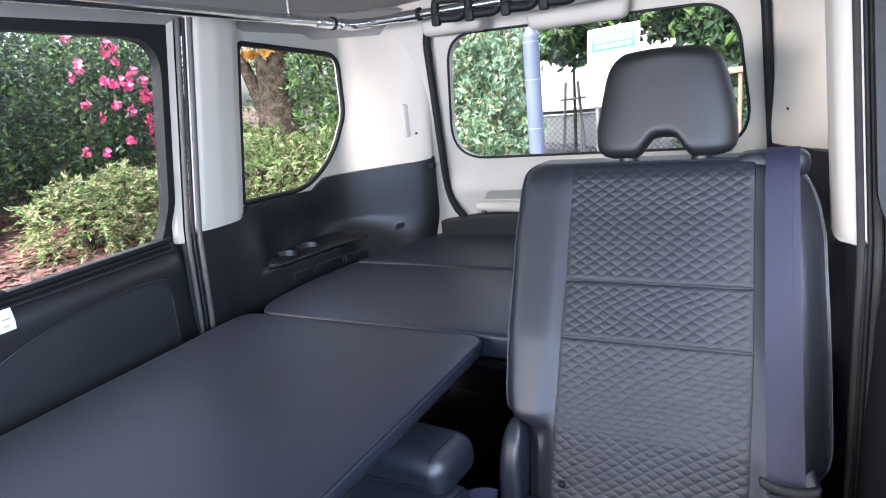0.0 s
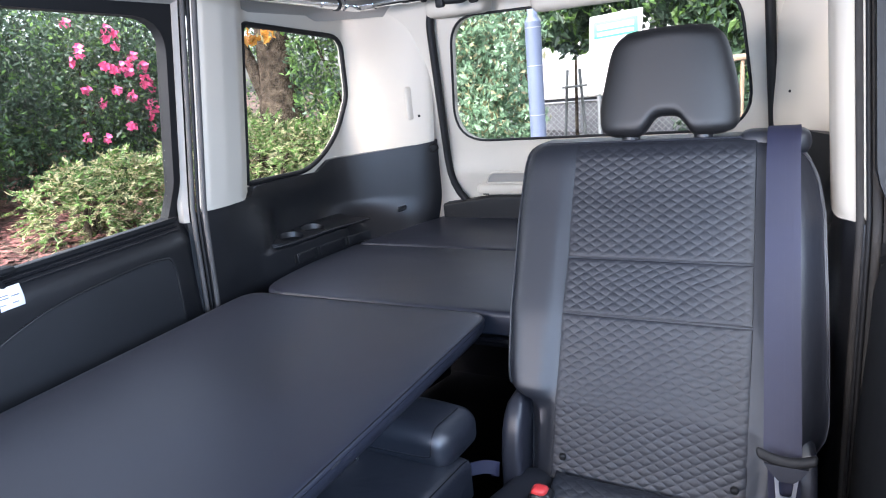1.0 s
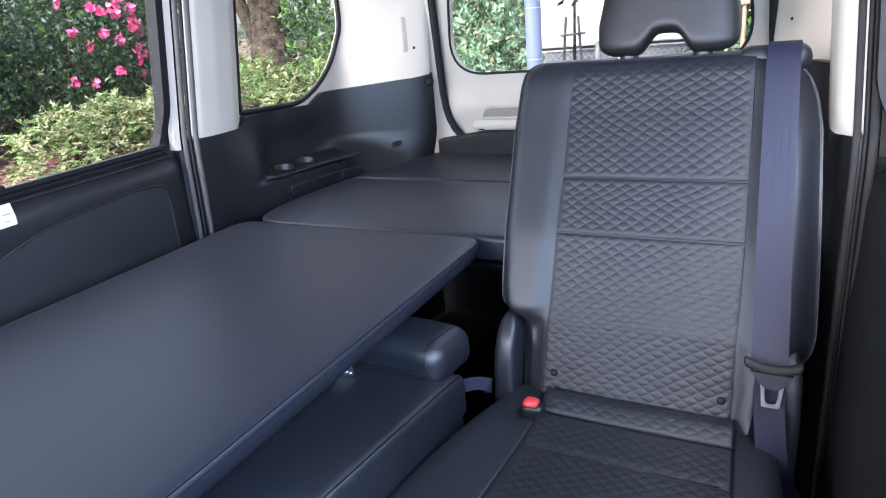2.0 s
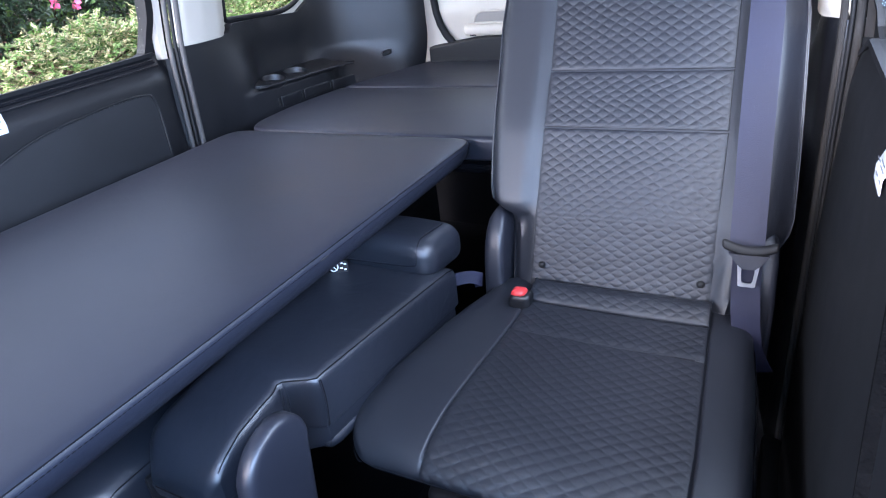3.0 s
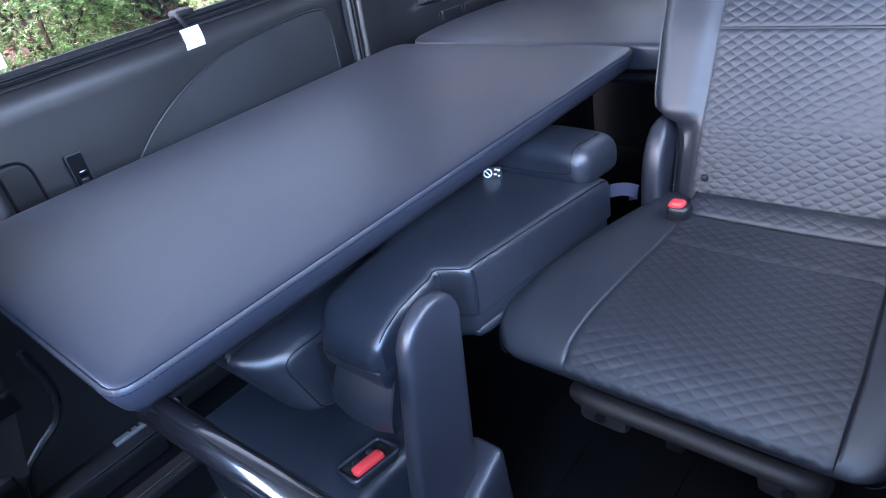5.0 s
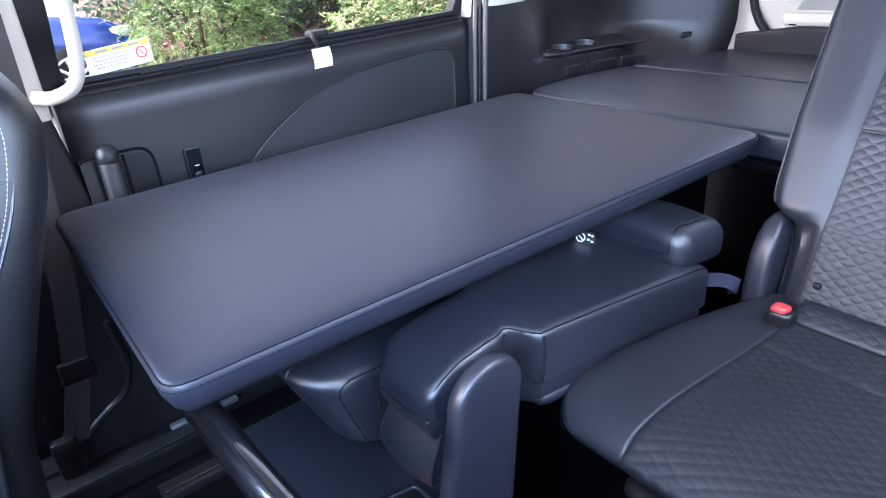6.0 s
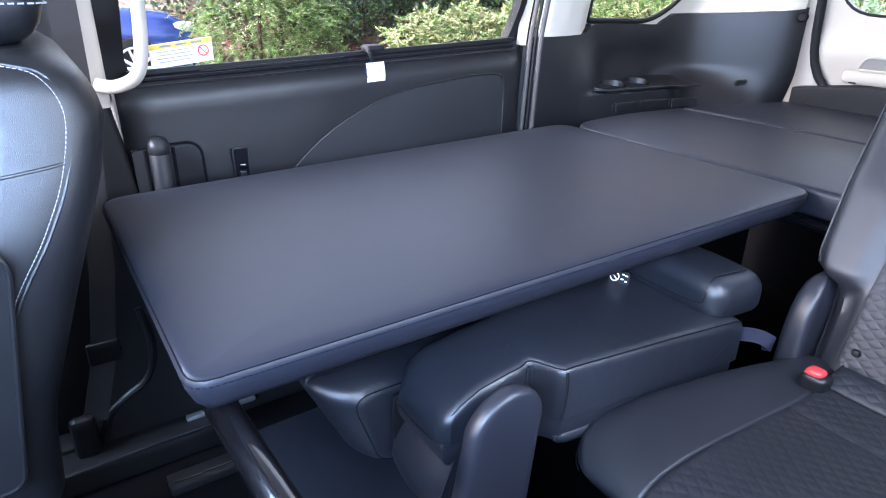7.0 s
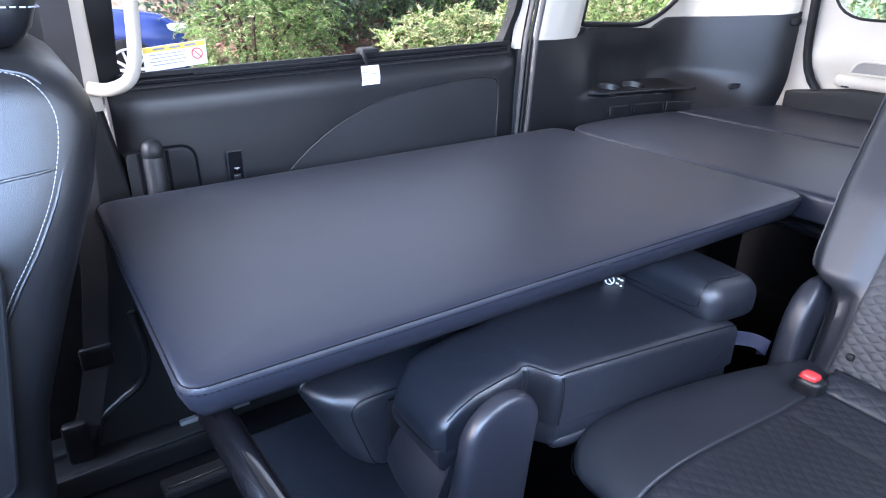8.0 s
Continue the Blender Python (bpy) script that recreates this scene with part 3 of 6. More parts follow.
# ---------- sliding doors ----------
def sliding_door(s):
    door = thing("sliding_door", (s * 0.74, 1.3, 0.05), "closed white sliding door with black plastic inner trim and a clear window", "door", "sliding doors")
    hole = rounded_loop(DOORGLASS, [0.02, 0.03, 0.09, 0.06], 8)
    outer = [(0.80, 0.79), (1.825 if s < 0 else 1.85, 0.815), (1.825 if s < 0 else 1.85, 1.385), (0.82, 1.40)]
    frame_mesh = holed(outer, hole, lambda y, z: (s * (glass_x(z) - 0.003 - 0.022 * smooth_step(0.86, 0.95, z)), rake(y, z), z), (s * 0.03, 0, 0), rings=3, n=140)
    part("window_frame", frame_mesh, RUBBER, door, "black window frame")
    g = part("window_pane", plate(hole, lambda y, z: (s * glass_x(z), rake(y, z), z), (s * 0.004, 0, 0)), GLASS, door, "clear door glass", smooth=False)
    g.visible_shadow = False

    off = 0.0 if s < 0 else 0.021

    def face_x(z):
        if z > 0.79:
            return off + 0.720 + (0.035 - off) * ((z - 0.79) / 0.062) ** 2
        return off + 0.720 - 0.010 * smooth_step(0.79, 0.5, z)

    def top(y):
        return 0.822 + 0.026 * (y - 0.82) - (0.10 * max(0.0, (y - 1.74) / 0.098) ** 3 if s > 0 else 0.0)
    # right-hand trim uses the darker RUBBER to put shade into its colour
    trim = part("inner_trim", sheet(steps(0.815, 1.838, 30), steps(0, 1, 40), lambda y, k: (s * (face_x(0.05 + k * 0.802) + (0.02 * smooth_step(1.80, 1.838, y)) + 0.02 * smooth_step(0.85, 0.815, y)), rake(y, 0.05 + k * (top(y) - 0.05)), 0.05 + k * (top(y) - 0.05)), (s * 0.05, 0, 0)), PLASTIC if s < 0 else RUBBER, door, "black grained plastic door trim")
    # raised sill line under the glass
    part("glass_wiper", ribbon([(s * 0.752, y, top(y) + 0.003) for y in steps(0.84, 1.81, 10)], (0, 0, 1), 0.009, 0.010), RUBBER, door)
    # paper tag hung on the glass edge
    ty = 1.372 if s < 0 else 1.368
    tag = part("tag", rbox((s * (0.7175 + off), ty, 0.797), (0.0016, 0.047, 0.042), 0.0007, 4, lambda q: (q[0] + s * 0.02 * smooth_step(0.79, 0.82, q[2]) * 0.6, q[1] + 0.10 * (q[2] - 0.795), q[2] + 0.03 * (q[1] - ty + 0.005))), PAPER, door, "white paper tag on the door trim")
    for k, (dy, dz, w) in enumerate(((-0.012, 0.012, 0.022), (-0.012, 0.006, 0.022), (0.012, 0.008, 0.016), (-0.014, -0.006, 0.012), (0.010, -0.006, 0.012))):
        part("print", rbox((s * (0.7165 + off), ty - 0.005 + dy, 0.793 + dz), (0.0006, w, 0.0022), 0.0003, 2), INK, tag)
    if s > 0:
        return door
    part("ledge_slot", ribbon([(s * 0.7425, y, top(y) - 0.002) for y in steps(0.98, 1.30, 6)], (s, 0, 0), 0.006, 0.004), RUBBER, trim)
    for k, r, m in ((0.988, 0.0026, PLASTIC), (0.9815, 0.0012, SEAMLINE), (0.972, 0.0022, PLASTIC)):
        part("ledge_rail", tube([(s * (face_x(0.05 + k * 0.802) - 0.0005), y, 0.05 + k * (top(y) - 0.05) + 0.0006) for y in steps(0.85, 1.80, 14)], r, 8), m, trim)
    arc = spline([(1.10, 0.52, 0), (1.157, 0.605, 0), (1.271, 0.686, 0), (1.423, 0.744, 0), (1.588, 0.766, 0), (1.715, 0.770, 0), (1.752, 0.742, 0), (1.748, 0.60, 0), (1.742, 0.40, 0)], 8)
    loop = [(p.x, p.y) for p in arc] + [(1.10, 0.40)]
    part("inset_panel", plate(loop, lambda y, z: (s * (face_x(z) - 0.002), y, z), (s * 0.006, 0, 0)), PANEL, door, "charcoal inset door panel")
    part("inset_edge", tube([(s * (face_x(p.y) - 0.002), p.x, p.y) for p in arc], 0.003, 8), PLASTIC, door)
    # flat grip recess, its shade drawn as dark lines, with a round bar, and the lock lever
    recess = rounded_loop([(0.822, 0.50), (0.958, 0.50), (0.953, 0.690), (0.822, 0.686)], [0.004, 0.004, 0.035, 0.006], 6)
    part("grip_recess", plate(recess, lambda y, z: (s * 0.7085, y, z), (s * 0.006, 0, 0)), PANEL, door, "flat charcoal plate for the recess behind the grip bar")
    part("recess_hollow", plate(rounded_loop([(0.888, 0.50), (0.955, 0.50), (0.950, 0.684), (0.888, 0.680)], [0.004, 0.004, 0.030, 0.004], 6), lambda y, z: (s * (0.7075 + 0.0006 * smooth_step(0.89, 0.95, y)), y, z), (s * 0.005, 0, 0)), PLASTIC, door, "flat darker plate for the hollow behind the grip bar")
    part("recess_shade_edge", tube([(s * 0.7088, p.x, p.y) for p in recess], 0.0030, 6), SEAMLINE, door)
    for y in (0.8455, 0.8985):
        part("recess_shade_line", tube([(s * 0.7078, y + 0.001, 0.50), (s * 0.7078, y, 0.683)], 0.0036, 6), SEAMLINE, door, "dark line drawn for the shaded gap beside the grip bar")
    part("grip_bar", tube([(s * 0.7065, 0.872, 0.46), (s * 0.7065, 0.872, 0.670), (s * 0.7065, 0.872, 0.674), (s * 0.7065, 0.872, 0.678), (s * 0.7065, 0.872, 0.690), (s * 0.707, 0.872, 0.700), (s * 0.708, 0.872, 0.706), (s * 0.709, 0.872, 0.709)], [0.021, 0.021, 0.0195, 0.021, 0.021, 0.018, 0.012, 0.004], 18), PANEL, door, "upright round grip bar")
    lever = part("lock_plate", rbox((s * 0.7105, 1.032, 0.632), (0.006, 0.031, 0.062), 0.002, 5), SEAMLINE, door, "black lock plate")
    rim = rounded_loop([(1.016, 0.600), (1.048, 0.600), (1.048, 0.664), (1.016, 0.664)], [0.003] * 4, 4)
    part("lock_rim", tube([(s * 0.7078, p.x, p.y) for p in rim + rim[:1]], 0.0018, 6), HINGE, lever, "grey rim")
    part("lock_lever", rbox((s * 0.705, 1.034, 0.624), (0.010, 0.017, 0.014), 0.004, 6), STEEL, lever, "small dark lever")
    part("lock_slide", rbox((s * 0.7065, 1.033, 0.606), (0.006, 0.015, 0.014), 0.002, 4), HINGE, lever, "grey slide")
    clip = part("clip", rbox((s * 0.735, 1.372, 0.850), (0.040, 0.046, 0.016), 0.007, 6), RUBBER, door, "small black clip on the window ledge")
    part("clip_tail", tube(spline([(s * 0.722, 1.352, 0.850), (s * 0.712, 1.352, 0.842), (s * 0.714, 1.362, 0.822)], 5), 0.005, 8), RUBBER, clip)
    return door


sliding_door(-1)
sliding_door(1)

# warning label on the front edge of the door glass
label = thing("window_label", (-0.755, 0.985, 0.86), "white warning label with a yellow band on the door glass", "label")
part("sheet", rbox((-0.7555, 0.953, 0.860), (0.0012, 0.122, 0.046), 0.0005, 2, lambda q: (q[0], q[1], q[2] + 0.10 * (q[1] - 0.965))), PAPER, label)
part("band", rbox((-0.7545, 0.953, 0.8775), (0.0012, 0.120, 0.010), 0.0005, 2, lambda q: (q[0], q[1], q[2] + 0.10 * (q[1] - 0.965))), YELLOW, label, "yellow band")
for k in range(4):
    part("print", rbox((-0.7545, 0.938, 0.867 - 0.0065 * k), (0.001, 0.070 - 0.008 * (k % 2), 0.0018), 0.0004, 2, lambda q: (q[0], q[1], q[2] + 0.10 * (q[1] - 0.965))), INK, label)
for k in (-0.03, 0.0, 0.03):
    part("band_print", rbox((-0.7538, 0.953 + k, 0.8775), (0.0008, 0.022, 0.004), 0.0003, 2, lambda q: (q[0], q[1], q[2] + 0.10 * (q[1] - 0.965))), INK, label)
part("prohibition_ring", tube([(-0.7543, 0.995 + 0.010 * math.cos(a), 0.862 + 0.010 * math.sin(a)) for a in steps(0, 2 * math.pi, 24)], 0.0014, 6), RED, label, "red and black no-entry ring")
part("prohibition_bar", tube([(-0.7543, 0.988, 0.869), (-0.7543, 1.002, 0.855)], 0.0013, 6), RED, label)


# ---------- tailgate ----------
def tail_y(z):
    return 2.765 - 0.18 * (z - 0.65)


REARGLASS = [(-0.385, 0.914), (0.555, 0.914), (0.505, 1.300), (-0.33, 1.315)]
RG_R = [0.13, 0.13, 0.10, 0.09]
gate = thing("tailgate", (0.06, 2.76, 0.66), "closed white tailgate with a large rear window", "tailgate")
rg = rounded_loop(REARGLASS, RG_R, 8)
gate_outer = rounded_loop([(-0.432, 0.662), (0.62, 0.662), (0.575, 1.385), (-0.402, 1.385)], [0.20, 0.16, 0.10, 0.10], 8)


def gate_y(x, z):
    bulge = 0.018 * math.exp(-((z - 0.80) / 0.05) ** 2)
    return tail_y(z) - bulge


part("inner_panel", holed(gate_outer, rg, lambda x, z: (x, gate_y(x, z), z), (0, 0.03, 0), rings=14, n=160, centre=(0.08, 1.08)), WHITE, gate, "off-white tailgate lining")
part("window_rubber", tube([(p.x, gate_y(p.x, p.y) - 0.002, p.y) for p in rg + rg[:1]], 0.0042, 8), RUBBER, gate, "black rubber edge round the rear window")
rear_pane = part("window_pane", plate(rg, lambda x, z: (x, tail_y(z) + 0.01, z), (0, 0.004, 0)), GLASS, gate, "clear rear window glass", smooth=False)
rear_pane.visible_shadow = False
part("handle_bar", rbox((-0.205, gate_y(0, 0.742) - 0.012, 0.742), (0.235, 0.034, 0.040), 0.017, 10), WHITE, gate, "moulded pull handle")
cup = rounded_loop([(-0.285, 0.765), (-0.12, 0.765), (-0.12, 0.803), (-0.262, 0.803)], [0.008, 0.008, 0.02, 0.025], 6)
# recess drawn flat, its shade put into the greyer plate
part("handle_recess", plate(cup, lambda x, z: (x, gate_y(x, z) - 0.003, z), (0, 0.004, 0)), LINER, gate, "flat greyer plate drawn as the recess above the pull handle")
part("recess_rim", tube([(p.x, gate_y(p.x, p.y) - 0.003, p.y) for p in cup + cup[:1]], 0.0035, 8), WHITE, gate)
part("latch_mark", rbox((-0.285, gate_y(0, 0.725) - 0.030, 0.728), (0.022, 0.004, 0.006), 0.0015, 3), RUBBER, gate)
part("lamp_cover", rbox((0.10, 2.615, 1.318), (0.29, 0.06, 0.055), 0.02, 8, lambda q: (0.10 + (q[0] - 0.10) * (1 + 1.6 * (q[2] - 1.318)), q[1], q[2])), WHITE, gate, "off-white cover of the high brake lamp")

rear_frame = thing("rear_frame", (0.06, 2.74, 0.6), "white body frame round the tailgate opening with a black seal", "frame", kind="structure")
opening = rounded_loop([(-0.423, 0.655), (0.615, 0.655), (0.57, 1.378), (-0.393, 1.378)], [0.20, 0.16, 0.10, 0.10], 8)
part("seal", tube([(p.x, tail_y(p.y) - 0.022, p.y) for p in opening + opening[:1]], 0.013, 10), RUBBER, rear_frame, "black rubber tailgate seal")
part("frame_panel", holed([(-0.76, 0.60), (0.76, 0.60), (0.70, 1.46), (-0.70, 1.46)], rounded_loop([(-0.427, 0.651), (0.619, 0.651), (0.574, 1.382), (-0.397, 1.382)], [0.20, 0.16, 0.10, 0.10], 8), lambda x, z: (x, tail_y(z) - 0.012, z), (0, 0.02, 0), rings=5, n=160, centre=(0.08, 1.0)), WHITE, rear_frame, "white painted body panel")
part("sill_cover", rbox((0.06, 2.735, 0.668), (1.02, 0.075, 0.085), 0.008, 8, lambda q: (q[0], q[1], q[2] + (0.028 * smooth_step(-0.44, -0.36, q[0]) - 0.014) * (q[2] > 0.67))), RUBBER, rear_frame, "black plastic load sill cover")

part("lower_panel", rbox((0.0, 2.77, 0.30), (1.5, 0.03, 0.62), 0.008, 2), CARPET, rear_frame, "black lower tail lining")

# ---------- front of the cabin, plain ----------
for s in (-1, 1):
    if s:
        w = finish("wall_front_" + SIDE[s], holed([(-1.1, 0.05), (0.74, 0.05), (0.74, 1.42), (-0.6, 1.42)], rounded_loop([(-0.85, 0.86), (0.70, 0.84), (0.70, 1.34), (-0.30, 1.34)], 0.05, 5), lambda y, z: (s * glass_x(z), y, z), (s * 0.04, 0, 0), 4, 64), PLASTIC)
        tagged(w, "plain black front door lining", "wall", kind="structure")



def seam(points, parent, n=6, lift=(0.0, 0.0, 0.0)):
    """A sewn seam: a slight ridge with a dark line beside it."""
    line = spline(points, n)
    part("piping", tube(line, 0.0013, 8), PIPING, parent)
    part("seam_line", tube([p + Vector(lift) * 0.7 for p in line], 0.0008, 6), SEAMLINE, parent, "dark seam")


# ---------- bed platform ----------
def padded_board(name, loop, z_top, thick, parent, material, crown=0.006, radius=0.018, label="", roll=None):
    """A padded board. roll: rows (inset, drop) of the rim from the seam inwards; else a plain round rim."""
    c = sum((Vector(p) for p in loop), Vector((0, 0))) / len(loop)
    pts = [Vector(p) for p in loop]
    n = len(pts)
    ins = []
    for i in range(n):
        t = (pts[(i + 1) % n] - pts[i - 1]).normalized()
        ins.append(Vector((-t.y, t.x)))
    area = sum(pts[i - 1].x * pts[i].y - pts[i].x * pts[i - 1].y for i in range(n))
    if area < 0:
        ins = [-v for v in ins]

    def ring(d, z):
        return [(p.x + v.x * d, p.y + v.y * d, z) for p, v in zip(pts, ins)]
    if roll:
        rings = [ring(d, z_top - h) for d, h in roll]
        last, high = rings[-1], z_top - roll[-1][1]
    else:
        rings = [ring(0.040, z_top - thick), ring(0.010, z_top - thick + 0.001), ring(0.004, z_top - thick + 0.006), ring(0.000, z_top - thick * 0.5), ring(0.0, z_top - radius)]
        for a in (20, 40, 60, 75, 90):
            rings.append(ring(radius * (1 - math.cos(radians(a))), z_top - radius + radius * math.sin(radians(a))))
        rings.append(ring(radius + 0.012, z_top + 0.0012))
        last, high = rings[-1], z_top + 0.0012
    for k in (0.04, 0.09, 0.16, 0.28, 0.42, 0.60, 0.80, 0.93):
        rings.append([(p[0] + (c.x - p[0]) * k, p[1] + (c.y - p[1]) * k, high + crown * (1 - (1 - k) ** (6 if roll else 2))) for p in last])
    bm = loft(rings)
    return part(name, bm, material, parent, label), pts, ins


bed = thing("bed_platform", (-0.26, 1.8, 0.59), "folding bed platform padded in dark blue-black leatherette", "bed")
front_loop = rounded_loop([(0.086, 0.738), (0.083, 1.876), (-0.607, 1.876), (-0.565, 0.738)], [0.030, 0.05, 0.06, 0.05], 8)
front_loop = [p for p in resample(front_loop, 300, (0.0, 0.728))]
RIM = [(0.060, 0.052), (0.026, 0.051), (0.018, 0.048), (0.008, 0.036), (0.002, 0.022), (0.0, 0.012), (0.0005, 0.0075), (0.0022, 0.0045), (0.0034, 0.0052), (0.0044, 0.0038), (0.010, 0.0022), (0.018, 0.0010), (0.024, 0.0004)]
board, pts, ins = padded_board("front_cushion", front_loop, 0.646, 0.050, bed, BED, 0.0030, 0.018, "padded front bed panel with a stitched rim", RIM)
line = [(p.x + v.x * 0.0040, p.y + v.y * 0.0034, 0.6412) for p, v in zip(pts, ins)]
part("seam", tube(line + line[:1], 0.0012, 6), SEAMLINE, board, "dark seam")
part("stitching", stitches([(p.x + v.x * 0.0001, p.y + v.y * 0.0001, 0.6350) for p, v in zip(pts, ins)], 0.0042, 0.0022, 0.0006), SEAMLINE, board, "dark stitching")
tuck = [Vector((0.0850, 1.31 + 0.02 * k, 0.6355)) for k in (0, 1)]
part("sewn_end", tube([tuck[0], tuck[1]], 0.0013, 6), DARKTHREAD, board)
mid_loop = resample(rounded_loop([(0.68, 1.895), (0.68, 2.338), (-0.585, 2.338), (-0.612, 2.1), (-0.588, 1.880), (0.07, 1.880)], [0.02, 0.02, 0.02, 0.1, 0.09, 0.02], 8), 240, (0.3, 1.9))
padded_board("middle_cushion", mid_loop, 0.644, 0.058, bed, BED, 0.005, 0.012, "padded middle bed panel")
rear_loop = resample(rounded_loop([(0.50, 2.340), (0.50, 2.74), (-0.478, 2.74), (-0.530, 2.52), (-0.585, 2.340)], [0.02, 0.03, 0.05, 0.2, 0.02], 8), 200, (0.3, 2.341))
padded_board("rear_cushion", rear_loop, 0.645, 0.058, bed, BED, 0.005, 0.012, "padded rear bed panel")
for x in (-0.45, -0.05):
    part("bearer", rbox((x, 1.8, 0.572), (0.03, 1.9, 0.03), 0.004, 3), STEEL, bed)
part("cross_rail", tube([(-0.60, 1.90, 0.568), (0.66, 1.90, 0.568)], 0.013, 12), STEEL, bed, "dark steel cross rail")
part("support_bar", tube([(-0.69, 0.775, 0.574), (0.10, 0.775, 0.578)], 0.0145, 16), STEEL, bed)
part("outer_bar", tube([(0.044, 0.775, 0.578), (0.045, 0.775, 0.578), (0.30, 0.785, 0.578), (0.70, 0.800, 0.578)], [0.0165, 0.0175, 0.0175, 0.0175], 32), STEEL, bed, "glossy dark telescopic tube")
part("collar", tube([(0.0425, 0.775, 0.578), (0.0445, 0.775, 0.578)], 0.0182, 32), CHROME, bed, "bright ring at the end of the tube")

# round stickers under the board edge
sticker = thing("round_sticker", (-0.05, 1.51, 0.50), "small black warning sticker with white no-smoking signs", "sticker")
SN = Vector((0.45, -0.80, 0.40)).normalized()
SU = Vector((0.87, 0.49, 0.0)).normalized()
SV = SN.cross(SU) if SN.cross(SU).z > 0 else SU.cross(SN)


def sticker_at(u, v, w=0.0):
    return Vector((-0.046, 1.500, 0.508)) + SU * u + SV * v + SN * w


back = rounded_loop([(-0.016, -0.0105), (0.020, -0.0105), (0.020, 0.0105), (-0.016, 0.0105)], 0.003, 4)
sheet_part = part("label_sheet", loft([[sticker_at(p.x, p.y, w) for p in back] for w in (-0.0015, 0.0)]), RUBBER, sticker)
part("ring", tube([sticker_at(-0.006 + 0.0075 * math.cos(a), 0.0075 * math.sin(a), 0.0006) for a in steps(0, 2 * math.pi, 24)], 0.0011, 6), PAPER, sheet_part, "white prohibition ring")
part("bar", tube([sticker_at(-0.011, 0.005, 0.0006), sticker_at(-0.001, -0.005, 0.0006)], 0.0010, 6), PAPER, sheet_part)
for u, v, w in ((0.009, 0.006, 0.004), (0.015, 0.004, 0.005), (0.008, -0.003, 0.005), (0.015, -0.006, 0.004)):
    part("mark", loft([[sticker_at(u + a, v + c, h) for a, c in ((-w / 2, -0.0014), (w / 2, -0.0014), (w / 2, 0.0014), (-w / 2, 0.0014))] for h in (0.0002, 0.0010)]), PAPER, sheet_part)


# ---------- right-hand rear seat ----------
SEAT_Y = [(0.40, 1.650), (0.47, 1.676), (0.56, 1.706), (0.70, 1.776), (0.79, 1.834), (0.90, 1.900), (0.985, 1.945)]
SEAT_L = [(0.40, 0.228), (0.50, 0.222), (0.535, 0.216), (0.552, 0.206), (0.562, 0.190), (0.572, 0.180), (0.60, 0.174), (0.70, 0.166), (0.86, 0.156), (0.94, 0.157), (0.968, 0.161), (0.980, 0.168), (0.985, 0.180)]
SEAT_R = [(0.40, 0.645), (0.50, 0.664), (0.525, 0.680), (0.545, 0.691), (0.57, 0.695), (0.65, 0.693), (0.75, 0.689), (0.862, 0.683), (0.91, 0.674), (0.940, 0.662), (0.960, 0.646), (0.975, 0.626), (0.985, 0.60)]


def back_front(x, z):
    """Depth of the backrest's front face."""
    y = lerp_table(SEAT_Y, z)
    l, r = lerp_table(SEAT_L, z), lerp_table(SEAT_R, z)
    bol = 0.016 * (1 - smooth_step(0.245, 0.275, x)) + 0.016 * smooth_step(0.58, 0.61, x)
    el = 0.026 * (1 - smooth_step(0.0, 0.030, x - l)) ** 1.5 + 0.05 * (1 - smooth_step(0.0, 0.05, r - x)) ** 1.5
    low = 0.026 * (1 - smooth_step(0.535, 0.585, z)) * (1 - smooth_step(0.250, 0.272, x))
    return y - bol + el + low


seat = thing("rear_seat", (0.43, 1.45, 0.0), "single black leatherette rear seat with diamond-quilted panels", "car seat")
rings = []
for z in steps(0.42, 0.53, 8) + steps(0.538, 0.595, 12) + steps(0.61, 0.955, 26) + [0.968, 0.977, 0.983, 0.985]:
    l, r = lerp_table(SEAT_L, z), lerp_table(SEAT_R, z)
    tuck = 0.0 if z < 0.955 else (z - 0.955) ** 2 / 0.0009 * 0.02
    front = [(x, back_front(x, z) + tuck, z) for x in [l + (r - l) * (0.5 - 0.5 * math.cos(math.pi * k / 40)) for k in range(41)]]
    back = [(x, lerp_table(SEAT_Y, z) + 0.115 - tuck, z) for x in (r - 0.004, r - 0.03, (l + r) / 2, l + 0.03, l + 0.004)]
    rings.append(front + back)
part("backrest", loft(rings), LEATHER, seat, "smooth black leatherette backrest with side bolsters")


PITCH_A, PITCH_B, CELLS = 0.0264, 0.0178, 5


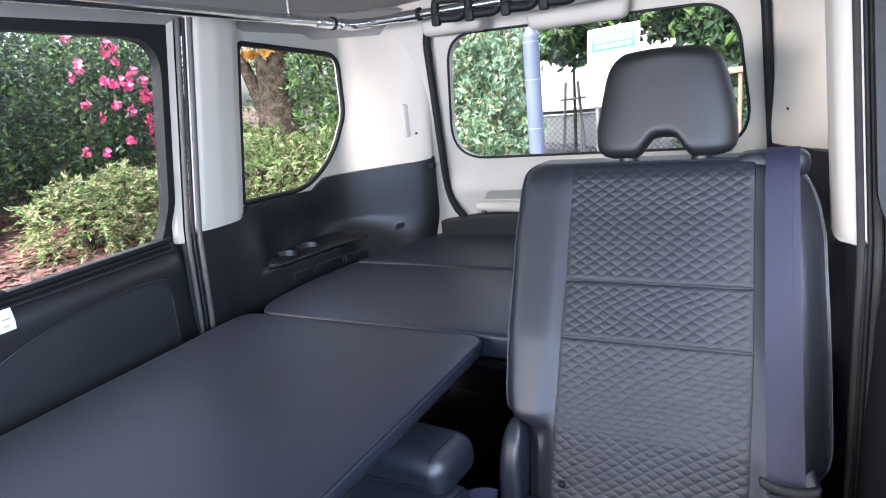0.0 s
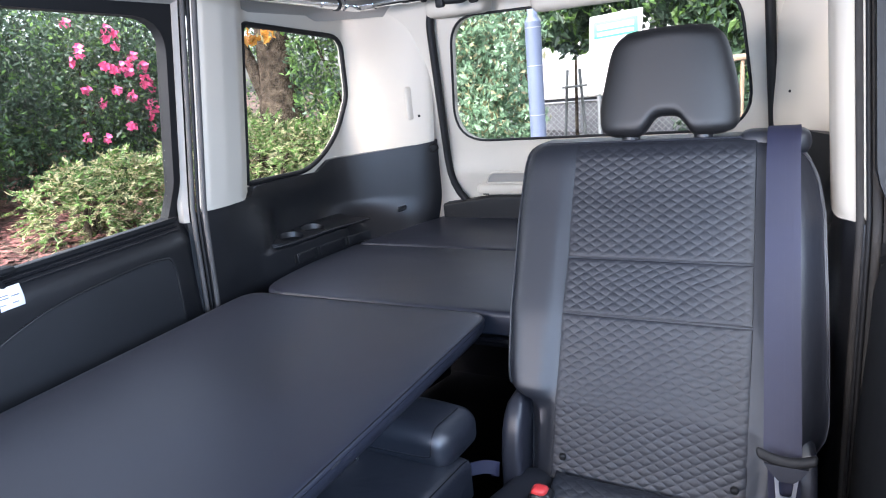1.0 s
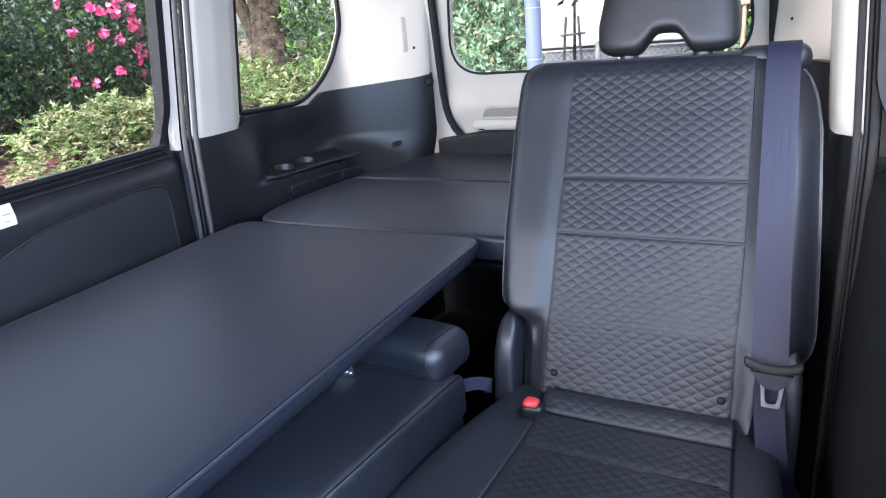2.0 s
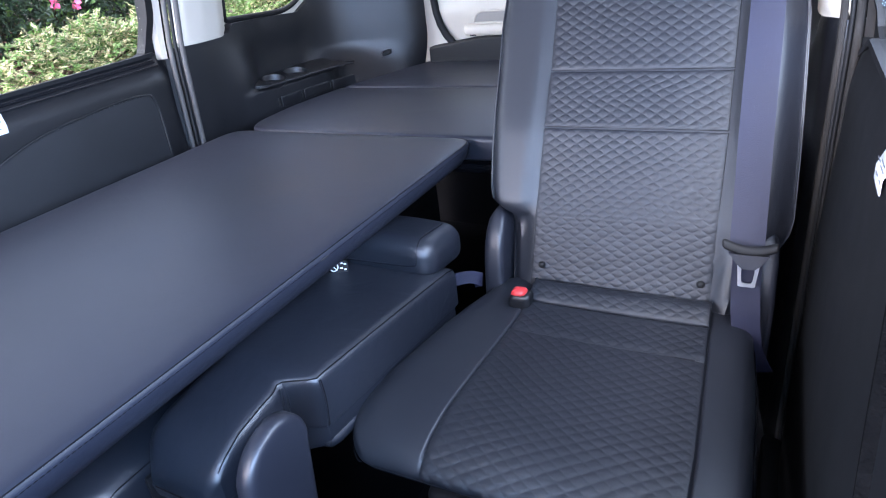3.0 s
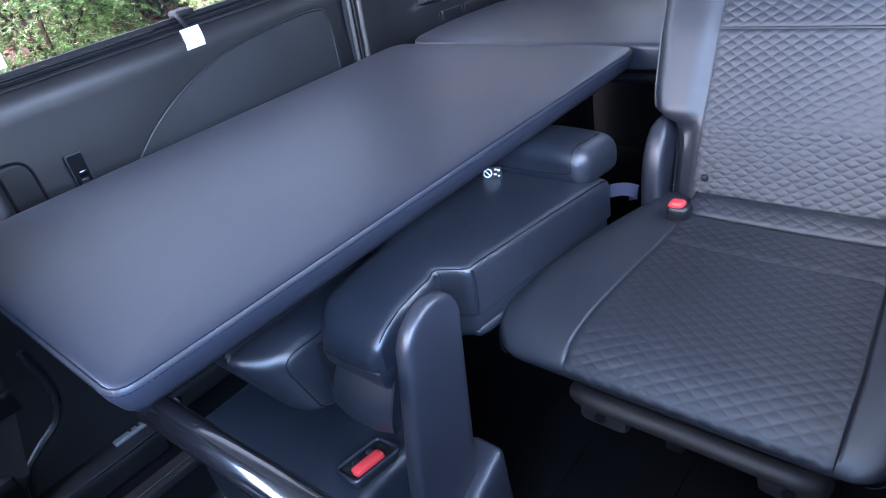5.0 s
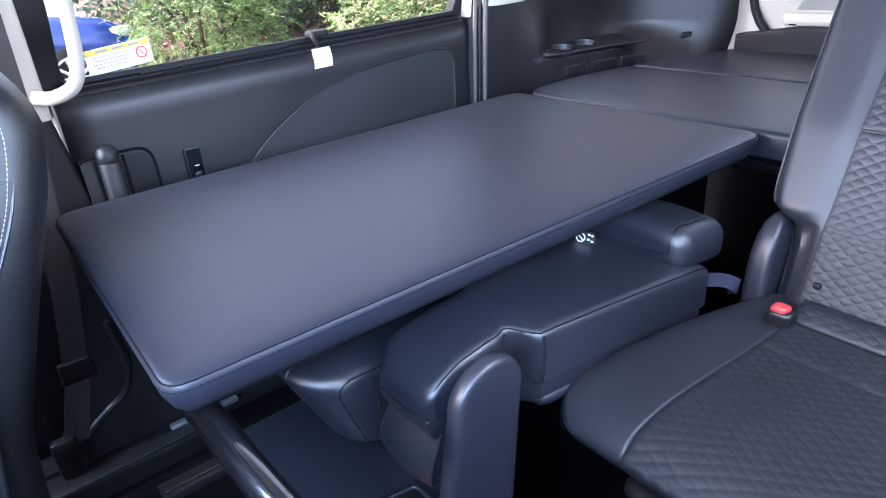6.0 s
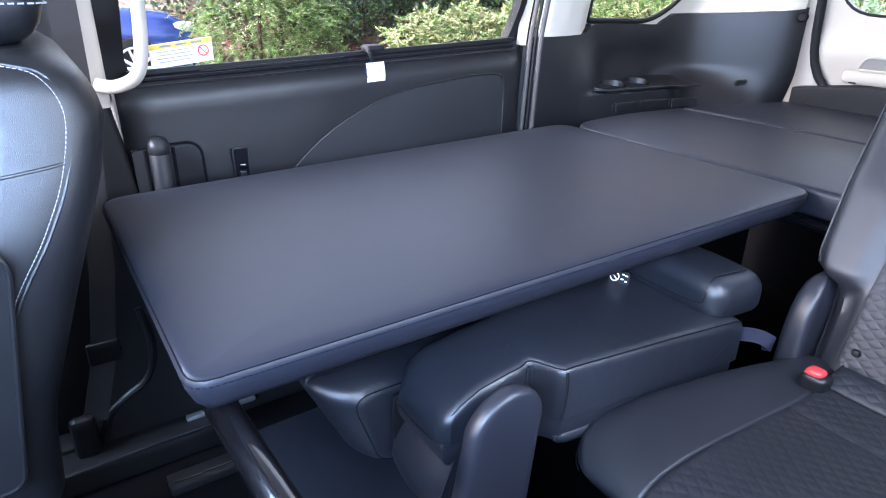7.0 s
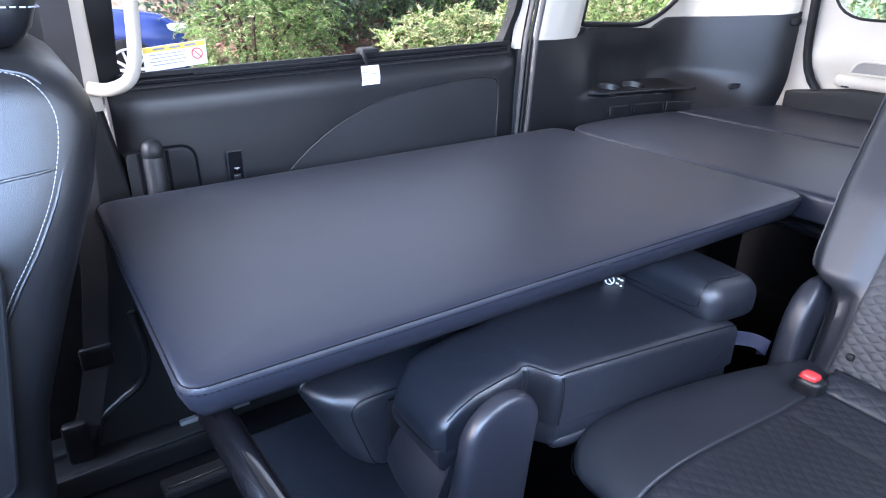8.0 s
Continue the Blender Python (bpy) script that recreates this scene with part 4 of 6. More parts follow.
def quilt_mesh(width, length, place, puff=0.0012):
    """Diamond-quilted skin: place(k, j, rise) puts a point of the panel; creases follow the mesh edges."""
    na, nb = max(2, round(width / PITCH_A)), max(2, round(length / PITCH_B))
    nu, nv = na * 2 * CELLS, nb * 2 * CELLS
    bm = bmesh.new()
    grid = []
    for i in range(nu + 1):
        row = []
        for j in range(nv + 1):
            k, t = i / nu, j / nv
            u, v = (i + j) / (2 * CELLS), (i - j) / (2 * CELLS)
            pillow = (abs(math.sin(math.pi * u) * math.sin(math.pi * v))) ** 0.55
            edge = min(1.0, min(k, 1 - k) * width / 0.010, min(t, 1 - t) * length / 0.007)
            rise = 0.0040 * math.sqrt(max(0.0, 1 - (1 - edge) ** 2)) - 0.003 * (edge < 0.02) + puff * pillow * edge
            hold = math.sin(math.pi * k) * math.sin(math.pi * t)
            k2 = k + hold * (0.022 * math.sin(6.0 * t + 1.3) + 0.004 * math.sin(17 * t + 9 * k))
            t2 = t + hold * (0.030 * math.sin(4.6 * k - 1.1) + 0.006 * math.sin(14 * k + 8 * t)) * min(1.0, 0.10 / length)
            row.append(bm.verts.new(place(k2, t2, rise)))
        grid.append(row)
    for i in range(nu):
        for j in range(nv):
            a, b, c, d = grid[i][j], grid[i + 1][j], grid[i + 1][j + 1], grid[i][j + 1]
            if (i + j + 1) % (2 * CELLS) == 0:
                bm.faces.new((a, b, d))
                bm.faces.new((b, c, d))
            elif (i - j) % (2 * CELLS) == 0:
                bm.faces.new((a, b, c))
                bm.faces.new((a, c, d))
            else:
                bm.faces.new((a, b, c, d))
    return bm


def quilt_l(z):
    return lerp_table([(0.44, 0.270), (0.60, 0.272), (0.80, 0.268), (0.98, 0.252)], z)


def quilt_r(z):
    return lerp_table([(0.44, 0.588), (0.70, 0.586), (0.98, 0.578)], z)


def quilt_patch(z0, z1, name):
    length = z1 - z0

    def at(k, j, rise):
        z = z0 + length * j
        l, r = quilt_l(z), quilt_r(z)
        x = l + (r - l) * k
        y = back_front(min(max(x, 0.276), 0.579), min(z, 0.984)) + (0.0 if z < 0.955 else (z - 0.955) ** 2 / 0.0009 * 0.02)
        d = Vector((0, -0.9, 0.35)).normalized() * rise
        return (x, y + d.y, z + d.z)
    return part(name, quilt_mesh(0.318, length * 1.14, at), QUILT, seat, "diamond-quilted backrest panel")


quilt_patch(0.7905, 0.982, "upper_quilt")
quilt_patch(0.7015, 0.7895, "lumbar_quilt")
quilt_patch(0.428, 0.7005, "lower_quilt")
for x in (0.294, 0.569):
    part("button", rbox((x, lerp_table(SEAT_Y, 0.472) - 0.008, 0.472), (0.013, 0.010, 0.013), 0.005, 5), RUBBER, seat, "small black push button")
pipe = [(lerp_table(SEAT_L, z) + 0.004, back_front(lerp_table(SEAT_L, z) + 0.006, z), z) for z in steps(0.575, 0.96, 20)]
pipe += [(x, lerp_table(SEAT_Y, 0.985) + 0.016, 0.985) for x in steps(0.20, 0.60, 10)]
pipe += [(lerp_table(SEAT_R, z) - 0.004, back_front(lerp_table(SEAT_R, z) - 0.006, z), z) for z in steps(0.96, 0.60, 20)]
part("piping", tube(pipe, 0.0017, 6), PIPING, seat)

# cushion
CUSH = [(1.676, 0.432), (1.658, 0.446), (1.632, 0.4495), (1.615, 0.4425), (1.603, 0.4345), (1.592, 0.4325), (1.55, 0.429), (1.526, 0.4275), (1.515, 0.4245), (1.504, 0.4275), (1.43, 0.428), (1.36, 0.428), (1.29, 0.425), (1.245, 0.416), (1.218, 0.401), (1.204, 0.387), (1.208, 0.376), (1.224, 0.368), (1.250, 0.364)]


def nose(y):
    """How far the front corners have turned in at a depth y."""
    t = min(1.0, max(0.0, (1.285 - y) / 0.083))
    return 1 - math.sqrt(1 - t * t)


def cush_edge_l(y):
    return lerp_table([(1.20, 0.129), (1.28, 0.128), (1.36, 0.131), (1.5, 0.153), (1.60, 0.180), (1.70, 0.21)], y) + 0.060 * nose(y)


def panel_l(y):
    return lerp_table([(1.20, 0.268), (1.316, 0.272), (1.576, 0.288), (1.676, 0.285)], y)


def panel_r(y):
    return lerp_table([(1.20, 0.606), (1.316, 0.606), (1.576, 0.594), (1.676, 0.590)], y)


def cush_edge_r(y):
    return lerp_table([(1.20, 0.672), (1.30, 0.674), (1.5, 0.670), (1.60, 0.662), (1.70, 0.655)], y) - 0.052 * nose(y)


prof = spline([(0, y, z) for y, z in CUSH], 5)


def cush_section(y):
    """Outline of the cushion at a depth y: round bolsters beside a sunken middle, and its lowest and highest level."""
    top = lerp_table([(1.2022, 0.3815), (1.2035, 0.3860), (1.207, 0.3920), (1.213, 0.3985), (1.222, 0.406), (1.235, 0.4125), (1.255, 0.419), (1.29, 0.425), (1.36, 0.428), (1.49, 0.4278), (1.56, 0.430), (1.68, 0.430)], y)
    low = lerp_table([(1.2022, 0.3790), (1.2035, 0.3750), (1.207, 0.371), (1.213, 0.368), (1.222, 0.3655), (1.235, 0.364), (1.255, 0.363), (1.68, 0.350)], y)
    l, r = cush_edge_l(y), cush_edge_r(y)
    h = top - low
    up = 0.0022 * smooth_step(1.205, 1.24, y)
    dip = 0.004 * smooth_step(1.203, 1.22, y)
    pl, pr = panel_l(y), panel_r(y)
    side = min(0.022, h * 0.45)
    return [(l + 0.016, low), (r - 0.016, low), (r, low + h * 0.45), (r - 0.006, top - h * 0.10), (r - 0.035, top + up), (pr + 0.003, top + up), (pr - 0.001, top - dip), (pl + 0.001, top - dip), (pl - 0.003, top + up), (l + 0.040, top + up), (l + 0.006, top - h * 0.10), (l, low + h * 0.45)], [side * 0.7, side * 0.7, side * 0.8, side, 0.03, 0.0025, 0.0015, 0.0015, 0.0025, 0.03, side, side * 0.8], low, top


rings = []
stations = [1.2022, 1.2026, 1.2035, 1.205, 1.207, 1.210, 1.213, 1.217, 1.222, 1.228, 1.235, 1.244, 1.255, 1.27] + steps(1.29, 1.68, 16)
for y in stations:
    corners, radii, low, top = cush_section(y)
    rings.append([(p.x, y, p.y) for p in rounded_loop(corners, radii, 5)])
part("cushion", loft(rings), LEATHER, seat, "smooth black seat cushion with side bolsters")
part("roll_core", rbox((0.440, 1.650, 0.427), (0.300, 0.050, 0.030), 0.010, 8), LEATHER, seat)
for sgn in (1, -1):
    line = []
    for y in stations[3:]:
        low, top = cush_section(y)[2:]
        x = cush_edge_l(y) if sgn > 0 else cush_edge_r(y)
        line.append((x - sgn * 0.0004, y, low + (top - low) * (0.45 - 0.25 * smooth_step(1.25, 1.21, y))))
    part("cushion_piping", tube(line, 0.0010, 6), SEAMLINE, seat)
part("front_piping", tube([(x, 1.207, 0.3700) for x in steps(0.19, 0.61, 20)], 0.0010, 6), SEAMLINE, seat)
length = [0.0]
for a, b in zip(prof, prof[1:]):
    length.append(length[-1] + (b - a).length)


def cushion_quilt(s0, s1, name):
    def base(k, s):
        j = max(q for q in range(len(length) - 1) if length[q] <= s + 1e-9)
        t = (s - length[j]) / (length[j + 1] - length[j])
        p, n2 = prof[j].lerp(prof[j + 1], t), (prof[j + 1] - prof[j]).normalized()
        nor = Vector((0, -n2.z, n2.y))
        if nor.z < 0 and p.z > 0.395:
            nor = -nor
        l, r = panel_l(p.y), panel_r(p.y)
        return Vector((l + (r - l) * k, p.y, p.z)), nor, r - l

    def at(k, j, rise):
        p, nor, w = base(k, s0 + (s1 - s0) * j)
        if nor.y > 0.2:
            nor = -nor
        return p + nor * (rise - 0.002 * math.sin(math.pi * k))
    part(name, quilt_mesh(0.325, s1 - s0, at, 0.0010), QUILT, seat, "diamond-quilted seat cushion panel")


def arc_at(y):
    """Distance along the cushion's profile at a depth y on its top."""
    return min((abs(p.y - y), q) for p, q in zip(prof, length) if p.z > 0.40)[1]


cushion_quilt(0.003, arc_at(1.601), "rear_roll")
cushion_quilt(arc_at(1.599), length[-1] - 0.034, "cushion_quilt")
# hinge covers beside the backrest
for x in (0.200, 0.660):
    rings = []
    for z, yc, hw, hd in ((0.34, 1.692, 0.020, 0.044), (0.40, 1.694, 0.021, 0.046), (0.46, 1.698, 0.021, 0.046), (0.50, 1.702, 0.020, 0.043), (0.525, 1.707, 0.019, 0.038), (0.545, 1.713, 0.016, 0.030), (0.556, 1.718, 0.010, 0.020), (0.560, 1.721, 0.004, 0.008)):
        loop = rounded_loop([(x - hw, yc - hd), (x + hw, yc - hd), (x + hw, yc + hd), (x - hw, yc + hd)], [0.017, 0.012, 0.012, 0.017], 6)
        rings.append([(p.x, p.y, z) for p in loop])
    part("hinge_cover", loft(rings), HINGE, seat, "black plastic hinge cover")
# steel frame under the cushion
part("front_bar", tube(spline([(0.262, 1.262, 0.296), (0.285, 1.242, 0.306), (0.43, 1.240, 0.308), (0.565, 1.242, 0.306), (0.592, 1.262, 0.296)], 5), 0.016, 12), RUBBER, seat, "dark front frame tube")
for x in (0.305, 0.560):
    b = part("bracket", rbox((x, 1.262, 0.282), (0.080, 0.040, 0.064), 0.012, 5), RUBBER, seat)
    part("bolt", tube([(x, 1.241, 0.276), (x, 1.236, 0.276)], 0.008, 10), STEEL, b, "dark bolt head")
for x in (0.33, 0.55):
    for y in (1.48, 1.64):
        part("leg", rbox((x, y, 0.170), (0.035, 0.05, 0.34), 0.006, 3), RUBBER, seat)

# headrest
hl = [(0.0, 0.328, 0.522), (0.02, 0.314, 0.536), (0.06, 0.304, 0.544), (0.12, 0.300, 0.547), (0.30, 0.298, 0.546), (0.55, 0.306, 0.538), (0.78, 0.314, 0.527), (0.88, 0.320, 0.520), (0.95, 0.330, 0.510), (1.0, 0.346, 0.492)]


def head_low(x):
    arch = math.exp(-(abs(x - 0.425) / 0.036) ** 4)
    return 0.990 + 0.036 * arch + 0.10 * max(0, abs(x - 0.42) - 0.09)


def head_high(x):
    return 1.186 - 0.9 * (x - 0.42) ** 2


rings = []
for k in [0.0, 0.008, 0.02, 0.04, 0.07] + steps(0.10, 0.90, 20) + [0.93, 0.96, 0.98, 0.992, 1.0]:
    l, r = lerp_table([(a, b) for a, b, c in hl], k), lerp_table([(a, c) for a, b, c in hl], k)
    e = min(1.0, (k + 0.004) / 0.14, (1.004 - k) / 0.10)
    half = 0.044 * math.sqrt(max(0.004, 1 - (1 - e) ** 2))
    ring = []
    for side in (-1, 1):
        for i in range(60):
            u = math.sin(math.pi / 2 * (2 * i / 60 - 1)) * -side
            x = (l + r) / 2 + (r - l) / 2 * u
            z = head_low(x) + (head_high(x) - head_low(x)) * k
            ring.append((x, 1.985 + 0.24 * (z - 1.0) + side * half * max(0.0, 1 - abs(u) ** 3.5) ** (1 / 3.5) + 0.5 * (x - 0.42) ** 2, z))
    rings.append(ring)
bm = loft(rings, cap=False)
bm.verts.ensure_lookup_table()
for first in (0, 120 * (len(rings) - 1)):
    for i in range(60):
        loop = [first + i, first + i + 1, first + (119 - i), first + (120 - i) % 120]
        bm.faces.new([bm.verts[q] for q in dict.fromkeys(loop)])
part("headrest", bm, HEADHIDE_SHADED, seat, "smooth black headrest with an arched underside")
for x in (0.357, 0.487):
    part("headrest_post", tube([(x, 1.985, 0.95), (x, 1.988, 1.03)], 0.017, 14), PLASTIC, seat, "black headrest post")
part("belt_guide", rbox((0.602, 1.985, 0.972), (0.115, 0.07, 0.045), 0.02, 8), LEATHER, seat, "padded shoulder belt guide")

# seat belt of the rear seat
belt = thing("seat_belt", (0.63, 1.62, 0.40), "dark blue-grey webbing seat belt hanging over the backrest", "seat belt")
web = spline([(0.620, 2.02, 0.975), (0.618, 1.985, 0.998), (0.617, 1.945, 0.992), (0.617, 1.905, 0.955), (0.620, 1.842, 0.86), (0.624, 1.762, 0.74), (0.629, 1.700, 0.62), (0.632, 1.652, 0.545)], 8)
part("webbing", ribbon(web, (1, 0.02, 0), 0.050, 0.0022), WEB, belt, "ribbed webbing")
for dx, w in ((-0.016, 0.0040), (-0.0045, 0.0030), (0.0045, 0.0030), (0.016, 0.0040)):
    part("rib", ribbon([p + Vector((dx, -0.0009, 0.0005)) for p in web], (1, 0.02, 0), w, 0.0014), WEB, belt)
low = spline([(0.634, 1.648, 0.545), (0.636, 1.640, 0.50), (0.641, 1.626, 0.45), (0.648, 1.622, 0.405), (0.660, 1.63, 0.365), (0.672, 1.65, 0.33)], 8)
part("webbing_lower", ribbon(low, (1, 0.1, 0), 0.042, 0.0022), WEB, belt, "twisted lower webbing")
tongue = part("tongue", rbox((0.636, 1.634, 0.560), (0.078, 0.012, 0.014), 0.0055, 8, lambda q: (q[0], q[1] + 0.25 * (q[2] - 0.560), q[2] + 0.012 * (abs(q[0] - 0.636) / 0.04) ** 2)), RUBBER, belt, "black buckle tongue head")
TONGUE = mat("worn_grey_steel", (0.58, 0.58, 0.60), 0.30, metal=0.9, vary=0.15, scale=40, grain=600, bump=0.05)
part("tongue_head", plate([(0.608, 0.556), (0.664, 0.556), (0.654, 0.541), (0.646, 0.534), (0.628, 0.534), (0.620, 0.541)], lambda x, z: (x, 1.6255 + 0.2 * (z - 0.545), z), (0, 0.005, 0)), HINGE, tongue, "dark arched tongue head")
part("tongue_plate", holed([(0.621, 0.546), (0.653, 0.546), (0.649, 0.504), (0.625, 0.504)], rounded_loop([(0.6270, 0.534), (0.6470, 0.534), (0.6445, 0.5095), (0.6295, 0.5095)], 0.005, 4), lambda x, z: (x, 1.6225 + 0.12 * (z - 0.507), z), (0, 0.0022, 0), 2, 48, (0.637, 0.526)), TONGUE, tongue, "grey metal tongue with a slot")

buckle = thing("seat_buckle", (0.248, 1.66, 0.41), "black seat buckle with a red release button", "buckle")
part("body", rbox((0.280, 1.588, 0.438), (0.040, 0.034, 0.046), 0.011, 8, lambda q: (q[0] + 0.18 * (q[2] - 0.436), q[1] - 0.25 * (q[2] - 0.436), q[2])), PLASTIC, buckle)
part("button", rbox((0.279, 1.584, 0.456), (0.028, 0.026, 0.026), 0.009, 8, lambda q: (q[0] + 0.25 * (q[2] - 0.456), q[1] - 0.35 * (q[2] - 0.456), q[2])), RED, buckle, "red release button")
part("stalk", rbox((0.268, 1.612, 0.410), (0.030, 0.016, 0.06), 0.006, 4, lambda q: (q[0], q[1] - 0.5 * (q[2] - 0.41), q[2])), PLASTIC, buckle, "black stalk")


# ---------- folded bench under the bed ----------
bench = thing("folded_bench", (-0.2, 1.3, 0.0), "folded black leatherette bench seat under the bed platform", "car seat")


def fold_top(y):
    return lerp_table([(1.018, 0.470), (1.022, 0.480), (1.032, 0.494), (1.05, 0.507), (1.08, 0.520), (1.13, 0.528), (1.20, 0.532), (1.40, 0.508), (1.58, 0.484), (1.60, 0.478), (1.612, 0.465)], y)


def fold_low(y):
    return lerp_table([(1.02, 0.447), (1.06, 0.446), (1.15, 0.450), (1.60, 0.398)], y)


rings = []
ys = [1.018, 1.0195, 1.023, 1.032, 1.045, 1.06] + steps(1.08, 1.15, 5) + [1.160, 1.168, 1.173, 1.177, 1.181, 1.186, 1.192, 1.200] + steps(1.22, 1.58, 12) + [1.592, 1.602, 1.608, 1.611, 1.612]
for y in ys:
    step = smooth_step(1.166, 1.192, y)
    xr = 0.106 + 0.040 * step - 0.006 * math.exp(-((y - 1.163) / 0.010) ** 2) - 0.020 * smooth_step(1.032, 1.014, y) - 0.010 * smooth_step(1.60, 1.612, y)
    zt, zb = fold_top(y), fold_low(y)
    zb = min(zb, zt - 0.012)
    xl = -0.040 + 0.035 * (1 - smooth_step(1.012, 1.06, y)) - 0.19 * smooth_step(1.18, 1.30, y)
    loop = rounded_loop([(xl, zb), (xr, zb), (xr, zt), ((xl + xr) / 2, zt + 0.004), (xl, zt)], [0.01, 0.006, 0.017, 0.05, 0.035], 7)
    rings.append([(p.x, y, p.y) for p in loop])
fold = part("folded_backrest", loft(rings), SOFTHIDE, bench, "smooth black folded backrest with piped edges")


def gusset(y):
    return 0.105 + 0.040 * smooth_step(1.166, 1.192, y) - 0.006 * math.exp(-((y - 1.163) / 0.010) ** 2)


edge_line = [Vector((gusset(y) - 0.0028, y, fold_top(y) - 0.0022)) for y in steps(1.035, 1.600, 80)]
part("seam_line", tube(edge_line, 0.0010, 6), SEAMLINE, fold, "dark seam")
seam([(0.1445, 1.191, 0.526), (0.1468, 1.1905, 0.50), (0.1472, 1.188, 0.47), (0.1470, 1.184, 0.452)], fold, 6, (0.0008, 0.003, 0))
seam([(0.1040, 1.040, 0.452), (0.098, 1.026, 0.450), (0.086, 1.0190, 0.4495), (0.04, 1.0175, 0.449), (-0.005, 1.019, 0.449)], fold, 6, (0, -0.0015, 0.0026))
for k, y in enumerate((1.158, 1.167)):
    part("pleat", tube(spline([(gusset(y) + 0.001, y + 0.003, 0.522), (gusset(y) + 0.0015, y, 0.49), (gusset(y) + 0.001, y - 0.004, 0.458)], 5), 0.0022, 6), LEATHER, fold)
# covered board below the folded backrest
rings = []
for y in [1.035, 1.040, 1.05] + steps(1.07, 1.16, 4) + [1.18, 1.195] + steps(1.22, 1.58, 8) + [1.595, 1.600]:
    xr = 0.098 + 0.040 * smooth_step(1.166, 1.192, y)
    zt = fold_low(y) + 0.004
    loop = rounded_loop([(-0.03, zt - 0.046), (xr - 0.004, zt - 0.046), (xr, zt - 0.030), (xr, zt), (-0.03, zt)], [0.004, 0.006, 0.01, 0.004, 0.004], 4)
    rings.append([(p.x, y, p.y) for p in loop])
part("back_board", loft(rings), SOFTHIDE, bench, "leatherette-covered back board")
part("board_edge", tube([(0.1290, y, fold_low(y) - 0.038 + 0.004 * smooth_step(1.21, 1.19, y)) for y in [1.190, 1.193, 1.20] + steps(1.215, 1.59, 12)], [0.002, 0.008, 0.011] + [0.012] * 13, 12), SOFTHIDE, bench, "rolled edge of the back board")
rings = []
for x in (-0.022, -0.020, -0.012, 0.03, 0.09, 0.099, 0.102):
    d = 0.006 if x in (-0.022, 0.102) else 0.0
    loop = rounded_loop([(1.027 + d, 0.416 + d), (1.06, 0.416 + d), (1.06, 0.448 - d), (1.022 + d, 0.448 - d)], [0.008, 0.004, 0.004, 0.006], 4)
    rings.append([(x, p.x, p.y) for p in loop])
part("front_lip", loft(rings), SOFTHIDE, bench, "narrow leatherette band")


def pad_puff(q):
    u = max(0.0, 1 - ((q[0] - 0.013) / 0.118) ** 2)
    return (q[0], q[1], q[2] + (0.010 * u if q[2] > 0.50 else 0.0) - 0.10 * (q[1] - 1.615))


part("head_pad", rbox((0.013, 1.615, 0.503), (0.235, 0.145, 0.076), 0.030, 14, pad_puff), SOFTHIDE, bench, "folded black headrest pad")
seam([(-0.08, 1.5422, 0.503), (0.0, 1.5418, 0.504), (0.066, 1.5420, 0.505), (0.094, 1.5422, 0.508), (0.100, 1.5424, 0.516), (0.100, 1.546, 0.533), (0.100, 1.556, 0.546), (0.100, 1.573, 0.5515), (0.100, 1.61, 0.5475), (0.100, 1.655, 0.5425)], bench, 6, (0.0022, -0.0009, -0.0003))
part("strap", ribbon(spline([(0.12, 1.61, 0.44), (0.158, 1.63, 0.446), (0.178, 1.645, 0.436), (0.155, 1.66, 0.42)], 6), (0, 0.2, 1), 0.025, 0.002), WEB, bench, "short webbing strap")


# rolled seat cushion below
rings = []
for x, d, e in ((-0.053, 0.055, 0.030), (-0.056, 0.055, 0.008), (-0.0585, 0.055, 0.001), (-0.0595, 0.055, 0.0), (-0.0605, 0.054, 0.0), (-0.064, 0.044, 0.0), (-0.072, 0.030, 0.0), (-0.084, 0.018, 0.0), (-0.098, 0.008, 0.0), (-0.112, 0.0025, 0.0), (-0.121, 0.001, 0.0), (-0.1235, 0.0035, 0.0), (-0.126, 0.001, 0.0), (-0.20, 0.0, 0.0), (-0.35, 0.0, 0.0), (-0.60, 0.0, 0.0), (-0.615, 0.010, 0.0)):
    loop = rounded_loop([(0.915 + d + e, 0.460 - 0.35 * d - e), (1.27 - e, 0.460 - 0.35 * d - e), (1.27 - e, 0.300 + e), (0.990 + 0.45 * d + e, 0.300 + 0.1 * d + e)], [0.034, 0.03, 0.02, 0.026], 8)
    rings.append([(x, p.x, p.y) for p in loop])
low_cushion = part("cushion", loft(rings), SOFTHIDE, bench, "rolled black seat cushion")
for ring in (rings[3], rings[11]):
    part("seam", tube(ring + ring[:1], 0.0011, 6), SEAMLINE, low_cushion, "dark seam")
part("cushion_bracket", rbox((-0.046, 1.055, 0.37), (0.008, 0.05, 0.13), 0.003, 4), PLASTIC, bench)
# flat seat base with flap and buckle
part("seat_base", rbox((-0.125, 1.03, 0.165), (0.40, 0.30, 0.17), 0.018, 8, lambda q: (q[0], q[1], q[2] + 0.02 * (q[1] - 1.13))), SOFTHIDE, bench, "flat black seat base")
flap = spline([(0, 1.050, 0.430), (0, 1.044, 0.420), (0, 1.036, 0.400), (0, 1.027, 0.375), (0, 1.021, 0.350), (0, 1.020, 0.328), (0, 1.025, 0.308), (0, 1.034, 0.294)], 6)
NF = len(flap)


